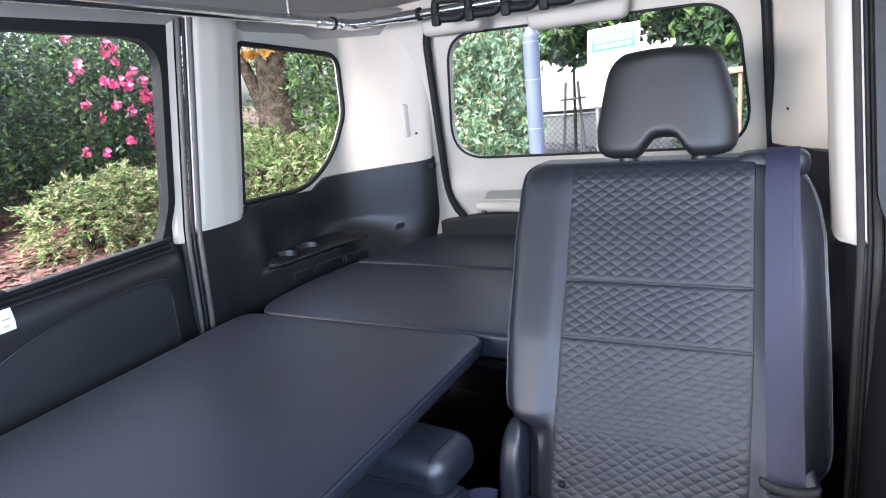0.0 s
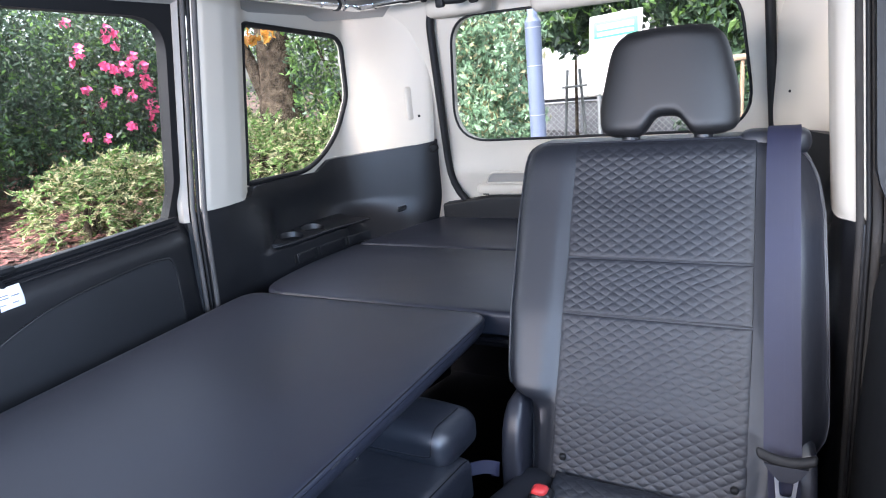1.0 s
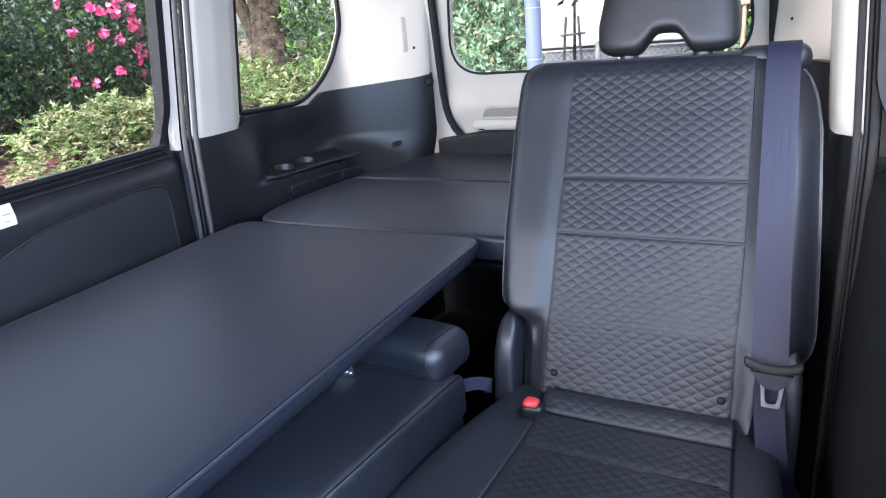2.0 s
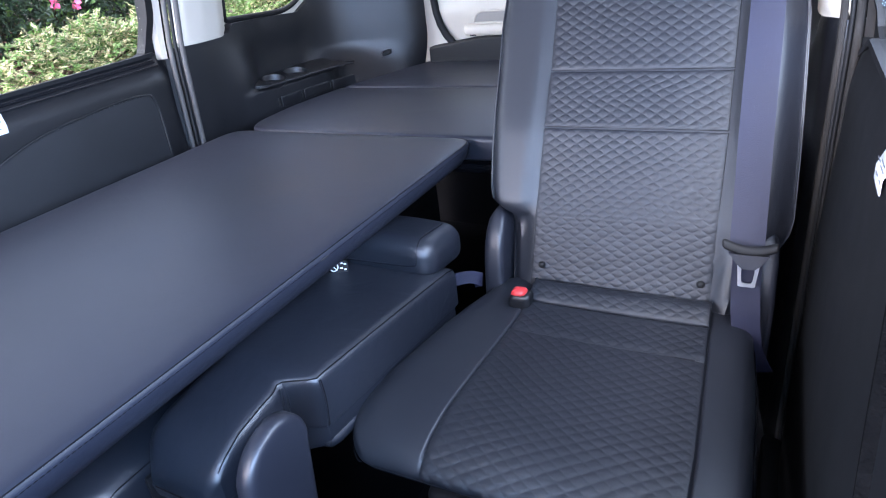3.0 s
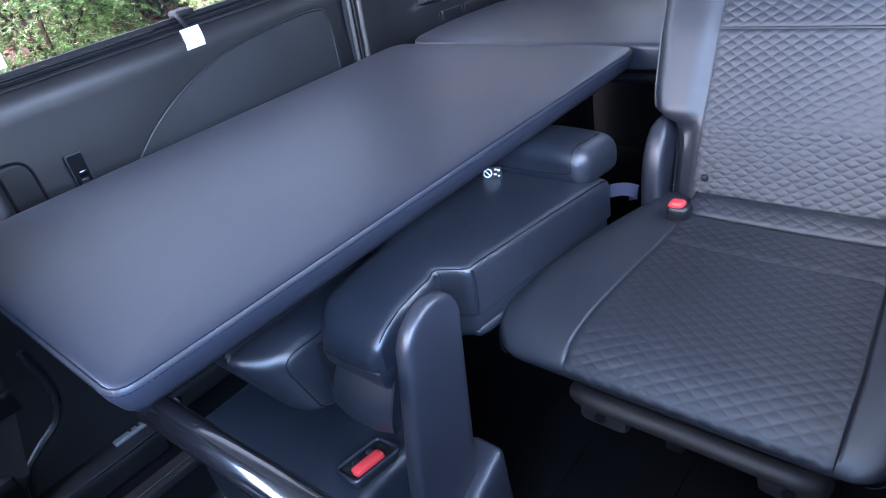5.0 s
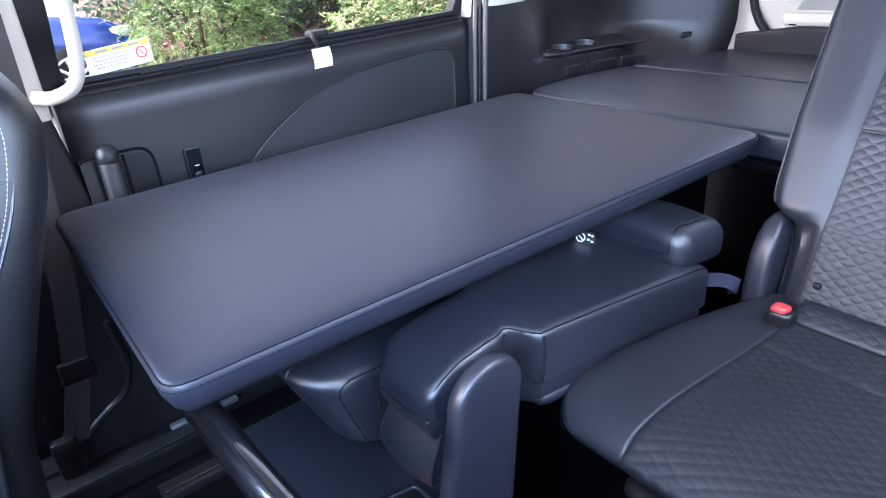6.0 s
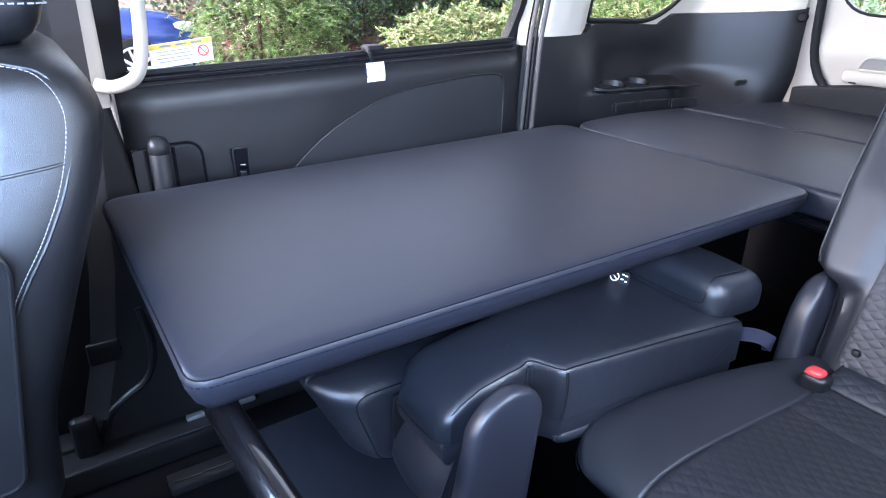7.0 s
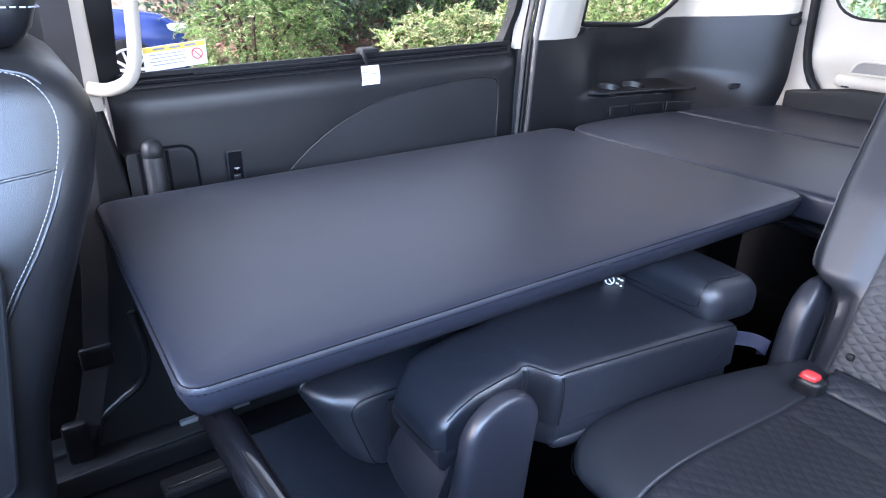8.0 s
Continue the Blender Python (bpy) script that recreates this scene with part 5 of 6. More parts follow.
def flap_point(k, i):
    """The flap flares to one side on its way down and has round lower corners."""
    t = i / (NF - 1)
    l, r = -0.002 - 0.060 * t ** 0.8, 0.100 - 0.020 * t ** 1.5
    round_off = 0.030 * smooth_step(0.75, 1.0, t) * abs(2 * k - 1) ** 4
    x = l + (r - l) * k
    bulge = 0.003 * math.sin(math.pi * k) * math.sin(math.pi * t)
    return (x + round_off * (0.5 - k), flap[i].y - bulge + 0.010 * (2 * k - 1) ** 2 * t, flap[i].z + round_off)


part("flap", sheet(steps(0, 1, 18), range(NF), flap_point, (0, 0.014, -0.004)), SOFTHIDE, bench, "loose leatherette flap")
part("flap_piping", tube([flap_point(1.0, i) for i in range(NF)], 0.0020, 6), PIPING, bench)


def slant(q):
    return (q[0] + 0.15 * (q[1] - 1.0), q[1], q[2])


bb = part("buckle", rbox((0.038, 1.000, 0.254), (0.046, 0.080, 0.018), 0.006, 6, slant), RUBBER, bench, "buckle sunk in the seat base")
bez = [slant((x, y, 0.2650)) for x, y in rounded_loop([(0.015, 0.959), (0.061, 0.959), (0.061, 1.041), (0.015, 1.041)], [0.010] * 4, 6)]
part("bezel", tube(bez + bez[:2], 0.0042, 10), HINGE, bb, "grey plastic bezel")
part("button", rbox((0.0475, 0.994, 0.268), (0.018, 0.052, 0.015), 0.005, 6, slant), RED, bb, "red release button")
for y in (0.986, 1.010):
    part("guide", rbox((0.032, y, 0.266), (0.011, 0.010, 0.011), 0.001, 4, slant), HINGE, bb)
# upright rounded hinge arm and its foot
rings = []
for x, d in ((0.170, 0.006), (0.172, 0.002), (0.175, 0.0), (0.186, 0.0), (0.1900, 0.0012), (0.1930, 0.0040), (0.1945, 0.0075), (0.1950, 0.0110), (0.1952, 0.022)):
    prof_arm = [(0.985 + d, 0.14), (0.982 + d, 0.35), (0.990 + d, 0.518)]
    prof_arm += [(1.042 - (0.053 - d) * math.cos(a), 0.523 + (0.053 - d) * math.sin(a)) for a in steps(0.15, math.pi - 0.15, 20)]
    prof_arm += [(1.094 - d, 0.518), (1.100 - d, 0.35), (1.105 - d, 0.14)]
    rings.append([(x, y + 0.14 * (z - 0.44), z) for y, z in prof_arm])
part("hinge_arm", loft(rings), HINGE, bench, "upright rounded black plastic hinge cover")


def foot_shape(q):
    up = smooth_step(0.10, 0.30, q[2])
    return (q[0], q[1] + 0.05 * (0.3 - q[2]), q[2] + 0.55 * (q[1] - 1.06) * up)


part("arm_foot", rbox((0.185, 1.042, 0.133), (0.064, 0.148, 0.246), 0.014, 10, foot_shape), HINGE, bench, "stepped black plastic foot of the hinge")


# ---------- driver's seat and middle pillar fittings ----------
dseat = thing("driver_seat", (-0.37, 0.35, 0.0), "black leatherette front seat with pale contrast stitching", "car seat")
DRY = [(0.36, 0.604), (0.42, 0.606), (0.508, 0.624), (0.65, 0.675), (0.79, 0.728), (0.856, 0.744), (0.890, 0.738), (0.915, 0.720), (0.930, 0.698)]
rings = []
for z in steps(0.37, 0.90, 24) + [0.912, 0.922, 0.930]:
    yb = lerp_table(DRY, z)
    taper = 0.03 * smooth_step(0.7, 0.93, z) + 0.03 * smooth_step(0.90, 0.93, z)
    d = 0.150 - 0.02 * smooth_step(0.5, 0.93, z)
    loop = rounded_loop([(-0.62 + taper, yb - d), (-0.135 - taper, yb - d), (-0.135 - taper, yb), (-0.62 + taper, yb)], [0.03, 0.035, 0.070, 0.045], 8)
    rings.append([(p.x, p.y, z) for p in loop])
dback = part("backrest", loft(rings), FRONTHIDE_SHADED, dseat, "smooth black backrest")


def dside(y, z):
    """A point on the inner flank of the front seat."""
    over = min(0.069, max(0.0, y - lerp_table(DRY, z) + 0.070))
    return (-0.1335 - 0.03 * smooth_step(0.7, 0.93, z) - 0.03 * smooth_step(0.90, 0.93, z) - 0.070 + math.sqrt(0.0049 - over * over), y, z)


arc = spline([(0, 0.655, 0.918), (0, 0.690, 0.905), (0, 0.706, 0.865), (0, 0.690, 0.800), (0, 0.660, 0.740), (0, 0.628, 0.690), (0, 0.60, 0.64)], 8)
part("seam", tube([dside(p.y, p.z) for p in arc], 0.0022, 6), FRONTHIDE_SHADED, dback)
part("stitching", stitches([Vector(dside(p.y - 0.006, p.z)) + Vector((0.002, 0, 0)) for p in arc], 0.0036, 0.0018, 0.00055), THREAD, dback, "pale contrast stitching")
cross = [dside(y, 0.815 - 0.10 * (0.70 - y)) for y in steps(0.61, 0.690, 10)]
part("cross_seam", tube(cross, 0.0018, 6), FRONTHIDE_SHADED, dback)
part("low_seam", tube([dside(y, 0.47) for y in steps(0.46, 0.585, 6)], 0.0018, 6), FRONTHIDE_SHADED, dback)
pocket = rounded_loop([(0.48, 0.44), (0.570, 0.44), (0.618, 0.735), (0.560, 0.745), (0.48, 0.70)], [0.02, 0.02, 0.035, 0.03, 0.02], 6)
part("side_panel", plate(pocket, lambda y, z: (-0.118, y, z), (-0.03, 0, 0)), PLASTIC, dseat, "raised black side panel")
part("side_panel_rim", tube([(-0.120, p.x, p.y) for p in pocket + pocket[:1]], 0.0035, 8), PLASTIC, dseat)
hr = part("headrest", rbox((-0.352, 0.665, 1.028), (0.27, 0.10, 0.20), 0.045, 10, lambda q: (q[0], q[1] + 0.12 * (q[2] - 1.028), q[2])), FRONTHIDE_SHADED, dseat, "black front headrest")
part("headrest_seam", stitches([(-0.2165, y, 0.975) for y in steps(0.62, 0.70, 8)] + [(x + 0.018, 0.7105, 0.975) for x in steps(-0.25, -0.48, 12)], 0.006, 0.003, 0.001), THREAD, hr, "pale contrast stitching")
for x in (-0.30, -0.44):
    part("headrest_post", tube([(x, 0.655, 0.90), (x, 0.658, 0.97)], 0.007, 10), CHROME, dseat, "bright headrest post")
    part("post_collar", rbox((x, 0.655, 0.934), (0.045, 0.035, 0.014), 0.005, 5), PLASTIC, dseat)
part("cushion", rbox((-0.37, 0.27, 0.37), (0.50, 0.52, 0.15), 0.05, 8), FRONTHIDE_SHADED, dseat, "black seat cushion")
part("seat_base", rbox((-0.37, 0.28, 0.15), (0.42, 0.44, 0.30), 0.02, 4), PLASTIC, dseat)

handle = thing("grab_handle", (-0.69, 0.85, 0.80), "off-white tubular grab handle on the middle pillar", "handle")
part("tube", tube(spline([(-0.708, 0.785, 0.815), (-0.690, 0.815, 0.812), (-0.676, 0.848, 0.828), (-0.672, 0.864, 0.866), (-0.668, 0.872, 0.95), (-0.655, 0.878, 1.10), (-0.655, 0.862, 1.22), (-0.680, 0.82, 1.26)], 8), 0.0125, 14), WHITE, handle)

fbelt = thing("front_seat_belt", (-0.70, 0.755, 0.60), "grey ribbed front seat belt on the middle pillar", "seat belt")
part("webbing", ribbon([(-0.675, 0.757, 1.25), (-0.70, 0.757, 1.0), (-0.706, 0.752, 0.74), (-0.695, 0.725, 0.45), (-0.680, 0.69, 0.26), (-0.672, 0.65, 0.13)], (0, 1, 0), 0.046, 0.002), mat("grey_webbing", (0.022, 0.022, 0.024), 0.85, vary=0.1, scale=12, grain=900, bump=0.6, dist=0.001), fbelt, "ribbed grey webbing")
part("anchor_cover", rbox((-0.670, 0.625, 0.10), (0.03, 0.05, 0.10), 0.012, 6), PLASTIC, fbelt, "black anchor cover")
part("slider", rbox((-0.683, 0.695, 0.28), (0.012, 0.062, 0.05), 0.005, 5), PLASTIC, fbelt)

scuff = thing("scuff_plate", (-0.70, 0.955, 0.02), "bright metal scuff plate on the door sill", "sill plate")
part("plate", rbox((-0.672, 0.905, 0.058), (0.018, 0.16, 0.012), 0.003, 4), TONGUE, scuff, "pale grey plate")
for y in (0.865, 0.884):
    part("screw", tube([(-0.672, y, 0.063), (-0.672, y, 0.066)], 0.004, 10), CHROME, scuff)

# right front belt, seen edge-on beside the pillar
# tongue and webbing colours are nearly black to hold the shade beside the pillar
GREY_SHADED = mat("shaded_grey_plastic", (0.0046, 0.0042, 0.0039), 0.90, spec=0.08, vary=0.08, scale=30, grain=900, bump=0.2)
WEB_SHADED = mat("shaded_webbing", (0.0020, 0.0018, 0.0018), 0.95, spec=0.03, vary=0.3, scale=120, grain=500, bump=0.8, dist=0.002)
rbelt = thing("front_seat_belt", (0.664, 0.79, 0.60), "dark front seat belt with a grey tongue beside the pillar", "seat belt")
part("webbing", ribbon(spline([(0.662, 0.830, 1.25), (0.666, 0.830, 1.00), (0.668, 0.830, 0.93), (0.672, 0.830, 0.85), (0.674, 0.832, 0.80), (0.676, 0.835, 0.60), (0.68, 0.83, 0.30)], 8), (0.13, 1, 0.0), 0.0075, 0.0030), WEB_SHADED, rbelt, "webbing darkened for shade")
rings = []
for k in steps(-1, 1, 24):
    w = max(0.02, 1 - abs(k) ** 2.6) ** (1 / 2.6)
    zc = 0.738 + 0.062 * k
    rings.append([(0.686 + 0.25 * (zc - 0.738) + 0.024 * w * math.cos(a), 0.872 + 0.10 * (zc - 0.738) + 0.016 * w * math.copysign(abs(math.sin(a)) ** 0.8, math.sin(a)), zc) for a in steps(0, 2 * math.pi, 28)[:-1]])
cover = part("tongue_cover", loft(rings), GREY_SHADED, rbelt, "grey rounded plastic tongue, darkened for shade")
part("slot", rbox((0.692, 0.8585, 0.748), (0.006, 0.006, 0.070), 0.0015, 4, lambda q: (q[0] + 0.25 * (q[2] - 0.748), q[1] + 0.10 * (q[2] - 0.762), q[2])), RUBBER, cover, "dark belt slot")


# ---------- roof poles and clips ----------
pole = thing("roof_pole", (-0.48, 1.6, 1.37), "chrome hanging pole with joints under the van roof", "pole")
part("side_tube", tube([(-0.41, 0.4, 1.362), (-0.525, 2.40, 1.362)], 0.0125, 16), CHROME, pole)
part("cross_tube", tube([(-0.515, 2.415, 1.362), (0.56, 2.415, 1.362)], 0.0125, 16), CHROME, pole)
part("elbow", tube(spline([(-0.520, 2.34, 1.362), (-0.525, 2.395, 1.362), (-0.512, 2.416, 1.362), (-0.46, 2.415, 1.362)], 6), 0.0155, 16), CHROME, pole, "chrome elbow joint")
for p, q in (((-0.515, 2.22, 1.362), (-0.520, 2.30, 1.362)), ((-0.36, 2.415, 1.362), (-0.30, 2.415, 1.362))):
    part("sleeve", tube([p, q], 0.0155, 16), CHROME, pole, "chrome sleeve")
    part("stop_ring", tube([q, (Vector(q) + (Vector(q) - Vector(p)).normalized() * 0.008)], 0.0185, 16), RUBBER, pole)
for x, y in ((-0.45, 1.1), (-0.50, 2.1), (0.40, 2.415), (-0.25, 2.415)):
    part("hanger", tube([(x, y, 1.374), (x, y, 1.42)], 0.006, 8), CHROME, pole)
clip_one = None
for k, x in enumerate((-0.200, -0.098, 0.006, 0.110)):
    if clip_one is None:
        clip_one = thing("pole_clip", (x, 2.415, 1.30), "black plastic clip hooked on the chrome pole", "clip", "clips on the pole")
        ring = rounded_loop([(-0.040, -0.022), (0.026, -0.024), (0.042, -0.004), (0.034, 0.026), (-0.038, 0.026)], 0.016, 6)
        part("loop", tube([(x + p.x, 2.415 + 0.35 * p.x, 1.362 + p.y) for p in ring + ring[:1]], 0.0115, 10), RUBBER, clip_one)
        part("tooth", rbox((x - 0.036, 2.398, 1.338), (0.026, 0.020, 0.034), 0.006, 5), RUBBER, clip_one)
    else:
        copy_thing(clip_one, pose(x, 2.415, 1.30))
dome = thing("roof_corner_cover", (-0.27, 2.60, 1.33), "off-white rounded cover at the roof corner", "cover")
part("shell", rbox((-0.265, 2.575, 1.338), (0.20, 0.09, 0.056), 0.024, 10), WHITE, dome)

# ---------- ground and planting outside ----------
ASPHALT = mat("asphalt", (0.055, 0.055, 0.056), 0.85, vary=0.25, scale=1.5, grain=120, bump=0.6, dist=0.006)
SOIL = mat("leaf_litter_soil", (0.07, 0.032, 0.025), 0.9, vary=0.5, scale=3.0, grain=40, bump=0.8, dist=0.02, tint=(0.12, 0.08, 0.06))
CONCRETE = mat("kerb_concrete", (0.42, 0.41, 0.39), 0.85, vary=0.15, scale=3, grain=160, bump=0.4, dist=0.003)
BARK = mat("bark", (0.062, 0.048, 0.036), 0.95, spec=0.1, vary=0.75, scale=11, grain=38, bump=1.0, dist=0.035)
LEAF_DARK = leaf_mat("dark_green_leaf", (0.025, 0.050, 0.031), (0.058, 0.10, 0.060), 0.36, 0.25, 0.5)
LEAF_MID = leaf_mat("green_leaf", (0.075, 0.16, 0.045), (0.13, 0.23, 0.06), 0.40, 0.35, 0.5)
LEAF_PALE = leaf_mat("yellow_green_leaf", (0.135, 0.18, 0.075), (0.45, 0.40, 0.25), 0.45, 0.4, 0.5, 6.0)
LEAF_COOL = leaf_mat("cool_green_leaf", (0.10, 0.21, 0.11), (0.27, 0.40, 0.27), 0.3, 0.35, 0.55, 4.0)
LEAF_RED = mat("fallen_leaf", (0.105, 0.030, 0.029), 0.7, vary=0.5, scale=2.0, grain=80, bump=0.1, random_value=0.6, tint=(0.21, 0.092, 0.08))
LEAF_ORANGE = leaf_mat("orange_leaf", (0.55, 0.24, 0.04), (0.62, 0.32, 0.06), 0.5, 0.4, 0.3)
PETAL = mat("pink_petal", (0.72, 0.05, 0.20), 0.5, vary=0.25, scale=8, grain=90, bump=0.1, random_value=0.25, tint=(0.85, 0.16, 0.34))
POLE = mat("blue_grey_pole", (0.105, 0.13, 0.20), 0.5, vary=0.1, scale=3, grain=200, bump=0.1)
WALLPAINT = mat("white_wall", (0.60, 0.60, 0.60), 0.7, vary=0.04, scale=1, grain=60, bump=0.1)
BROWN = mat("brown_rail", (0.28, 0.19, 0.13), 0.5, vary=0.12, scale=4, grain=200, bump=0.1)
MESHWIRE = mat("grey_wire", (0.32, 0.33, 0.34), 0.5, metal=0.6, vary=0.1, scale=4, grain=200, bump=0.1)
SIGNGREEN = mat("sign_green", (0.10, 0.46, 0.34), 0.5, vary=0.08, scale=4, grain=200, bump=0.02)
CARBLUE = mat("blue_car_paint", (0.012, 0.035, 0.20), 0.22, metal=0.3, vary=0.06, scale=2, grain=300, bump=0.02, coat=0.8)
ALLOY = mat("alloy_rim", (0.62, 0.62, 0.64), 0.3, metal=0.9, vary=0.08, scale=5, grain=300, bump=0.05)


def ground_z(x, y):
    rise = 0.30 * smooth_step(-1.5, -6.0, x) + 1.0 * smooth_step(-6.3, -12.0, x)
    return -0.42 + rise * smooth_step(0.5, 3.2, y) + 0.25 * smooth_step(5.5, 12.0, y) * smooth_step(-1.0, -4, x)


def graded(a, b, n, power=3):
    return [math.copysign(abs(t) ** power, t) * (b if t > 0 else -a) for t in steps(-1, 1, n)]


ground = finish("ground", sheet(graded(-900, 900, 80), graded(-900, 900, 80), lambda x, y: (x, y, ground_z(x, y) - 0.01)), ASPHALT)
tagged(ground, "grey asphalt car park ground", "ground", kind="structure")
soil = finish("planting_bed", sheet(steps(-13, -4.4, 34), steps(2.3, 15, 40), lambda x, y: (x, y, ground_z(x, y) + 0.09 + 0.03 * noise.noise((x, y, 0))), (0, 0, -0.3)), SOIL)
tagged(soil, "dark soil bed strewn with fallen leaves", "soil", kind="structure")
kend = thing("kerb", (-6.6, 2.25, -0.1), "pale concrete kerb along the planting bed", "kerb", kind="structure")
part("kerb_stone", rbox((-6.6, 2.25, ground_z(-6.6, 2.3) + 0.04), (1.6, 0.14, 0.24), 0.02, 3), CONCRETE, kend)

rng = np.random.default_rng(4)


def leaves(points, size, aspect=0.5, droop=0.35, spread=0.4, flat=0.0, dirs=None):
    """Many small folded leaves at points, as vertices and faces."""
    n = len(points)
    d = rng.normal(size=(n, 3))
    d[:, 2] = d[:, 2] * (1 - flat) - droop
    if dirs is not None:
        d = dirs + 0.22 * rng.normal(size=(n, 3))
    d /= np.linalg.norm(d, axis=1)[:, None]
    e = rng.normal(size=(n, 3))
    if dirs is not None:
        e = np.cross(d, np.array([0, 0, 1.0])) + 0.35 * e
    e -= d * (e * d).sum(1)[:, None]
    e /= np.linalg.norm(e, axis=1)[:, None]
    if flat > 0:
        up = np.array([0, 0, 1.0])
        e = np.cross(d, up)
        e /= np.linalg.norm(e, axis=1)[:, None] + 1e-9
    f = np.cross(d, e)
    s = size * (1 + spread * rng.normal(size=n)).clip(0.4, 1.8)
    s = s[:, None]
    a = points - d * s * 0.5
    b = points + e * s * aspect * 0.5 + f * s * 0.10
    c = points + d * s * 0.5
    g = points - e * s * aspect * 0.5 + f * s * 0.10
    v = np.stack([a, b, c, g], 1).reshape(-1, 3)
    i = np.arange(n) * 4
    t = np.concatenate([np.stack([i, i + 1, i + 2], 1), np.stack([i, i + 2, i + 3], 1)])
    return v, t


def cloud(blobs, n, hollow=0.55):
    """Points in clumps inside and on uneven round masses (x, y, z, rx, ry, rz)."""
    out = []
    w = np.array([b[3] * b[4] + b[4] * b[5] for b in blobs])
    for b, k in zip(blobs, (w / w.sum() * n).astype(int)):
        m = max(3, k // 26)
        u = rng.normal(size=(m, 3))
        u /= np.linalg.norm(u, axis=1)[:, None]
        r = hollow + (1.08 - hollow) * rng.random(m) ** 0.5
        tips = u * r[:, None]
        pick = rng.integers(0, m, k)
        p = tips[pick] + rng.normal(size=(k, 3)) * 0.12
        out.append(p * np.array(b[3:6]) + np.array(b[:3]))
    return np.concatenate(out)


def sprays(blobs, n, twig=0.16, per=14):
    """Leaves in two rows along arching twigs on uneven round masses: places and directions."""
    out, way = [], []
    w = np.array([b[3] * b[4] + b[4] * b[5] for b in blobs])
    for b, k in zip(blobs, (w / w.sum() * n).astype(int)):
        m = max(3, k // per)
        u = rng.normal(size=(m, 3))
        u[:, 2] += 0.25
        u /= np.linalg.norm(u, axis=1)[:, None]
        lump = 1 + 0.16 * np.sin(7 * u[:, 0] + 3) * np.sin(6 * u[:, 1]) + 0.10 * np.sin(13 * u[:, 2] + 5 * u[:, 0])
        o = u * ((0.55 + 0.45 * rng.random(m) ** 0.45) * lump)[:, None] * np.array(b[3:6]) + np.array(b[:3])
        d = u + 0.45 * rng.normal(size=(m, 3)) + np.array([0, 0, 0.25])
        d /= np.linalg.norm(d, axis=1)[:, None]
        side = np.cross(d, np.array([0, 0, 1.0])) + 0.25 * rng.normal(size=(m, 3))
        side /= np.linalg.norm(side, axis=1)[:, None]
        length = twig * (0.6 + 0.7 * rng.random(m))
        for j in range(per):
            t = (j + 1) / per
            leaf = d * (0.55 + 0.6 * (t > 0.9)) + side * (0.8 if j % 2 else -0.8) - np.array([0, 0, 0.5 * t])
            leaf /= np.linalg.norm(leaf, axis=1)[:, None]
            out.append(o + d * (length * t)[:, None] - np.array([0, 0, 1.0]) * (length * 0.5 * t * t)[:, None] + leaf * 0.018)
            way.append(leaf)
    return np.concatenate(out), np.concatenate(way)


def leaf_mesh(name, points, size, material, parent, label="", aspect=0.5, droop=0.35, flat=0.0, dirs=None):
    v, t = leaves(points, size, aspect, droop, flat=flat, dirs=dirs)
    me = bpy.data.meshes.new(name)
    me.from_pydata(v.tolist(), [], t.tolist())
    me.materials.append(material)
    ob = new(name, me)
    if parent:
        ob.parent = parent
        if parent.type == "EMPTY":
            ob.matrix_parent_inverse = Matrix.Translation(-Vector(parent["base"]))
    return tagged(ob, label, kind="stuff" if not parent else "") if (label or not parent) else ob


def shrub(name, blobs, n, size, material, label, category, group="", stems=5, droop=0.35, aspect=0.5, second=None, twig=0.0):
    b0 = blobs[0]
    gz = ground_z(b0[0], b0[1])
    ob = thing(name, (b0[0], b0[1], gz), label, category, group)
    pts, dirs = sprays(blobs, n, twig) if twig else (cloud(blobs, n), None)
    keep = pts[:, 2] > gz - 0.05
    pts = pts[keep]
    way = dirs[keep] if twig else None
    if second:
        mask = rng.random(len(pts)) < second[1]
        leaf_mesh("foliage", pts[~mask], size, material, ob, "", aspect, droop, 0.0, way[~mask] if twig else None)
        leaf_mesh("pale_foliage", pts[mask], size, second[0], ob, "paler leaves", aspect, droop, 0.0, way[mask] if twig else None)
    else:
        leaf_mesh("foliage", pts, size, material, ob, "", aspect, droop, 0.0, way)
    for k in range(stems):
        b = blobs[k % len(blobs)]
        a = 2.4 * k
        top = (b[0] + 0.5 * b[3] * math.cos(a), b[1] + 0.5 * b[4] * math.sin(a), b[2] + 0.4 * b[5])
        part("stem", tube(spline([(b0[0] + 0.1 * math.cos(a), b0[1] + 0.1 * math.sin(a), gz), ((b0[0] + top[0]) / 2, (b0[1] + top[1]) / 2, (gz + top[2]) / 2 + 0.1), top], 4), [0.03 * (1 - 0.07 * i) for i in range(9)], 7), BARK, ob)
    return ob


# camellia hedge with pink flowers beside the door window
hedge_blobs = [(-7.5, 5.9, 1.28, 0.9, 1.0, 1.05), (-7.7, 4.4, 1.35, 1.0, 1.0, 1.05), (-8.2, 7.2, 1.35, 1.1, 1.0, 1.15)]
camellia = shrub("camellia_bush", hedge_blobs, 46000, 0.062, LEAF_DARK, "dark green camellia hedge with bright pink flowers", "bush", droop=0.2, second=(LEAF_MID, 0.18))
petals = np.array([(0.042 * math.cos(a) * r, 0.042 * math.sin(a) * r, 0.018 * (1 - r)) for r, n in ((1.0, 6), (0.5, 4)) for a in steps(0, 2 * math.pi, n)[:-1]])
flower_mesh = None
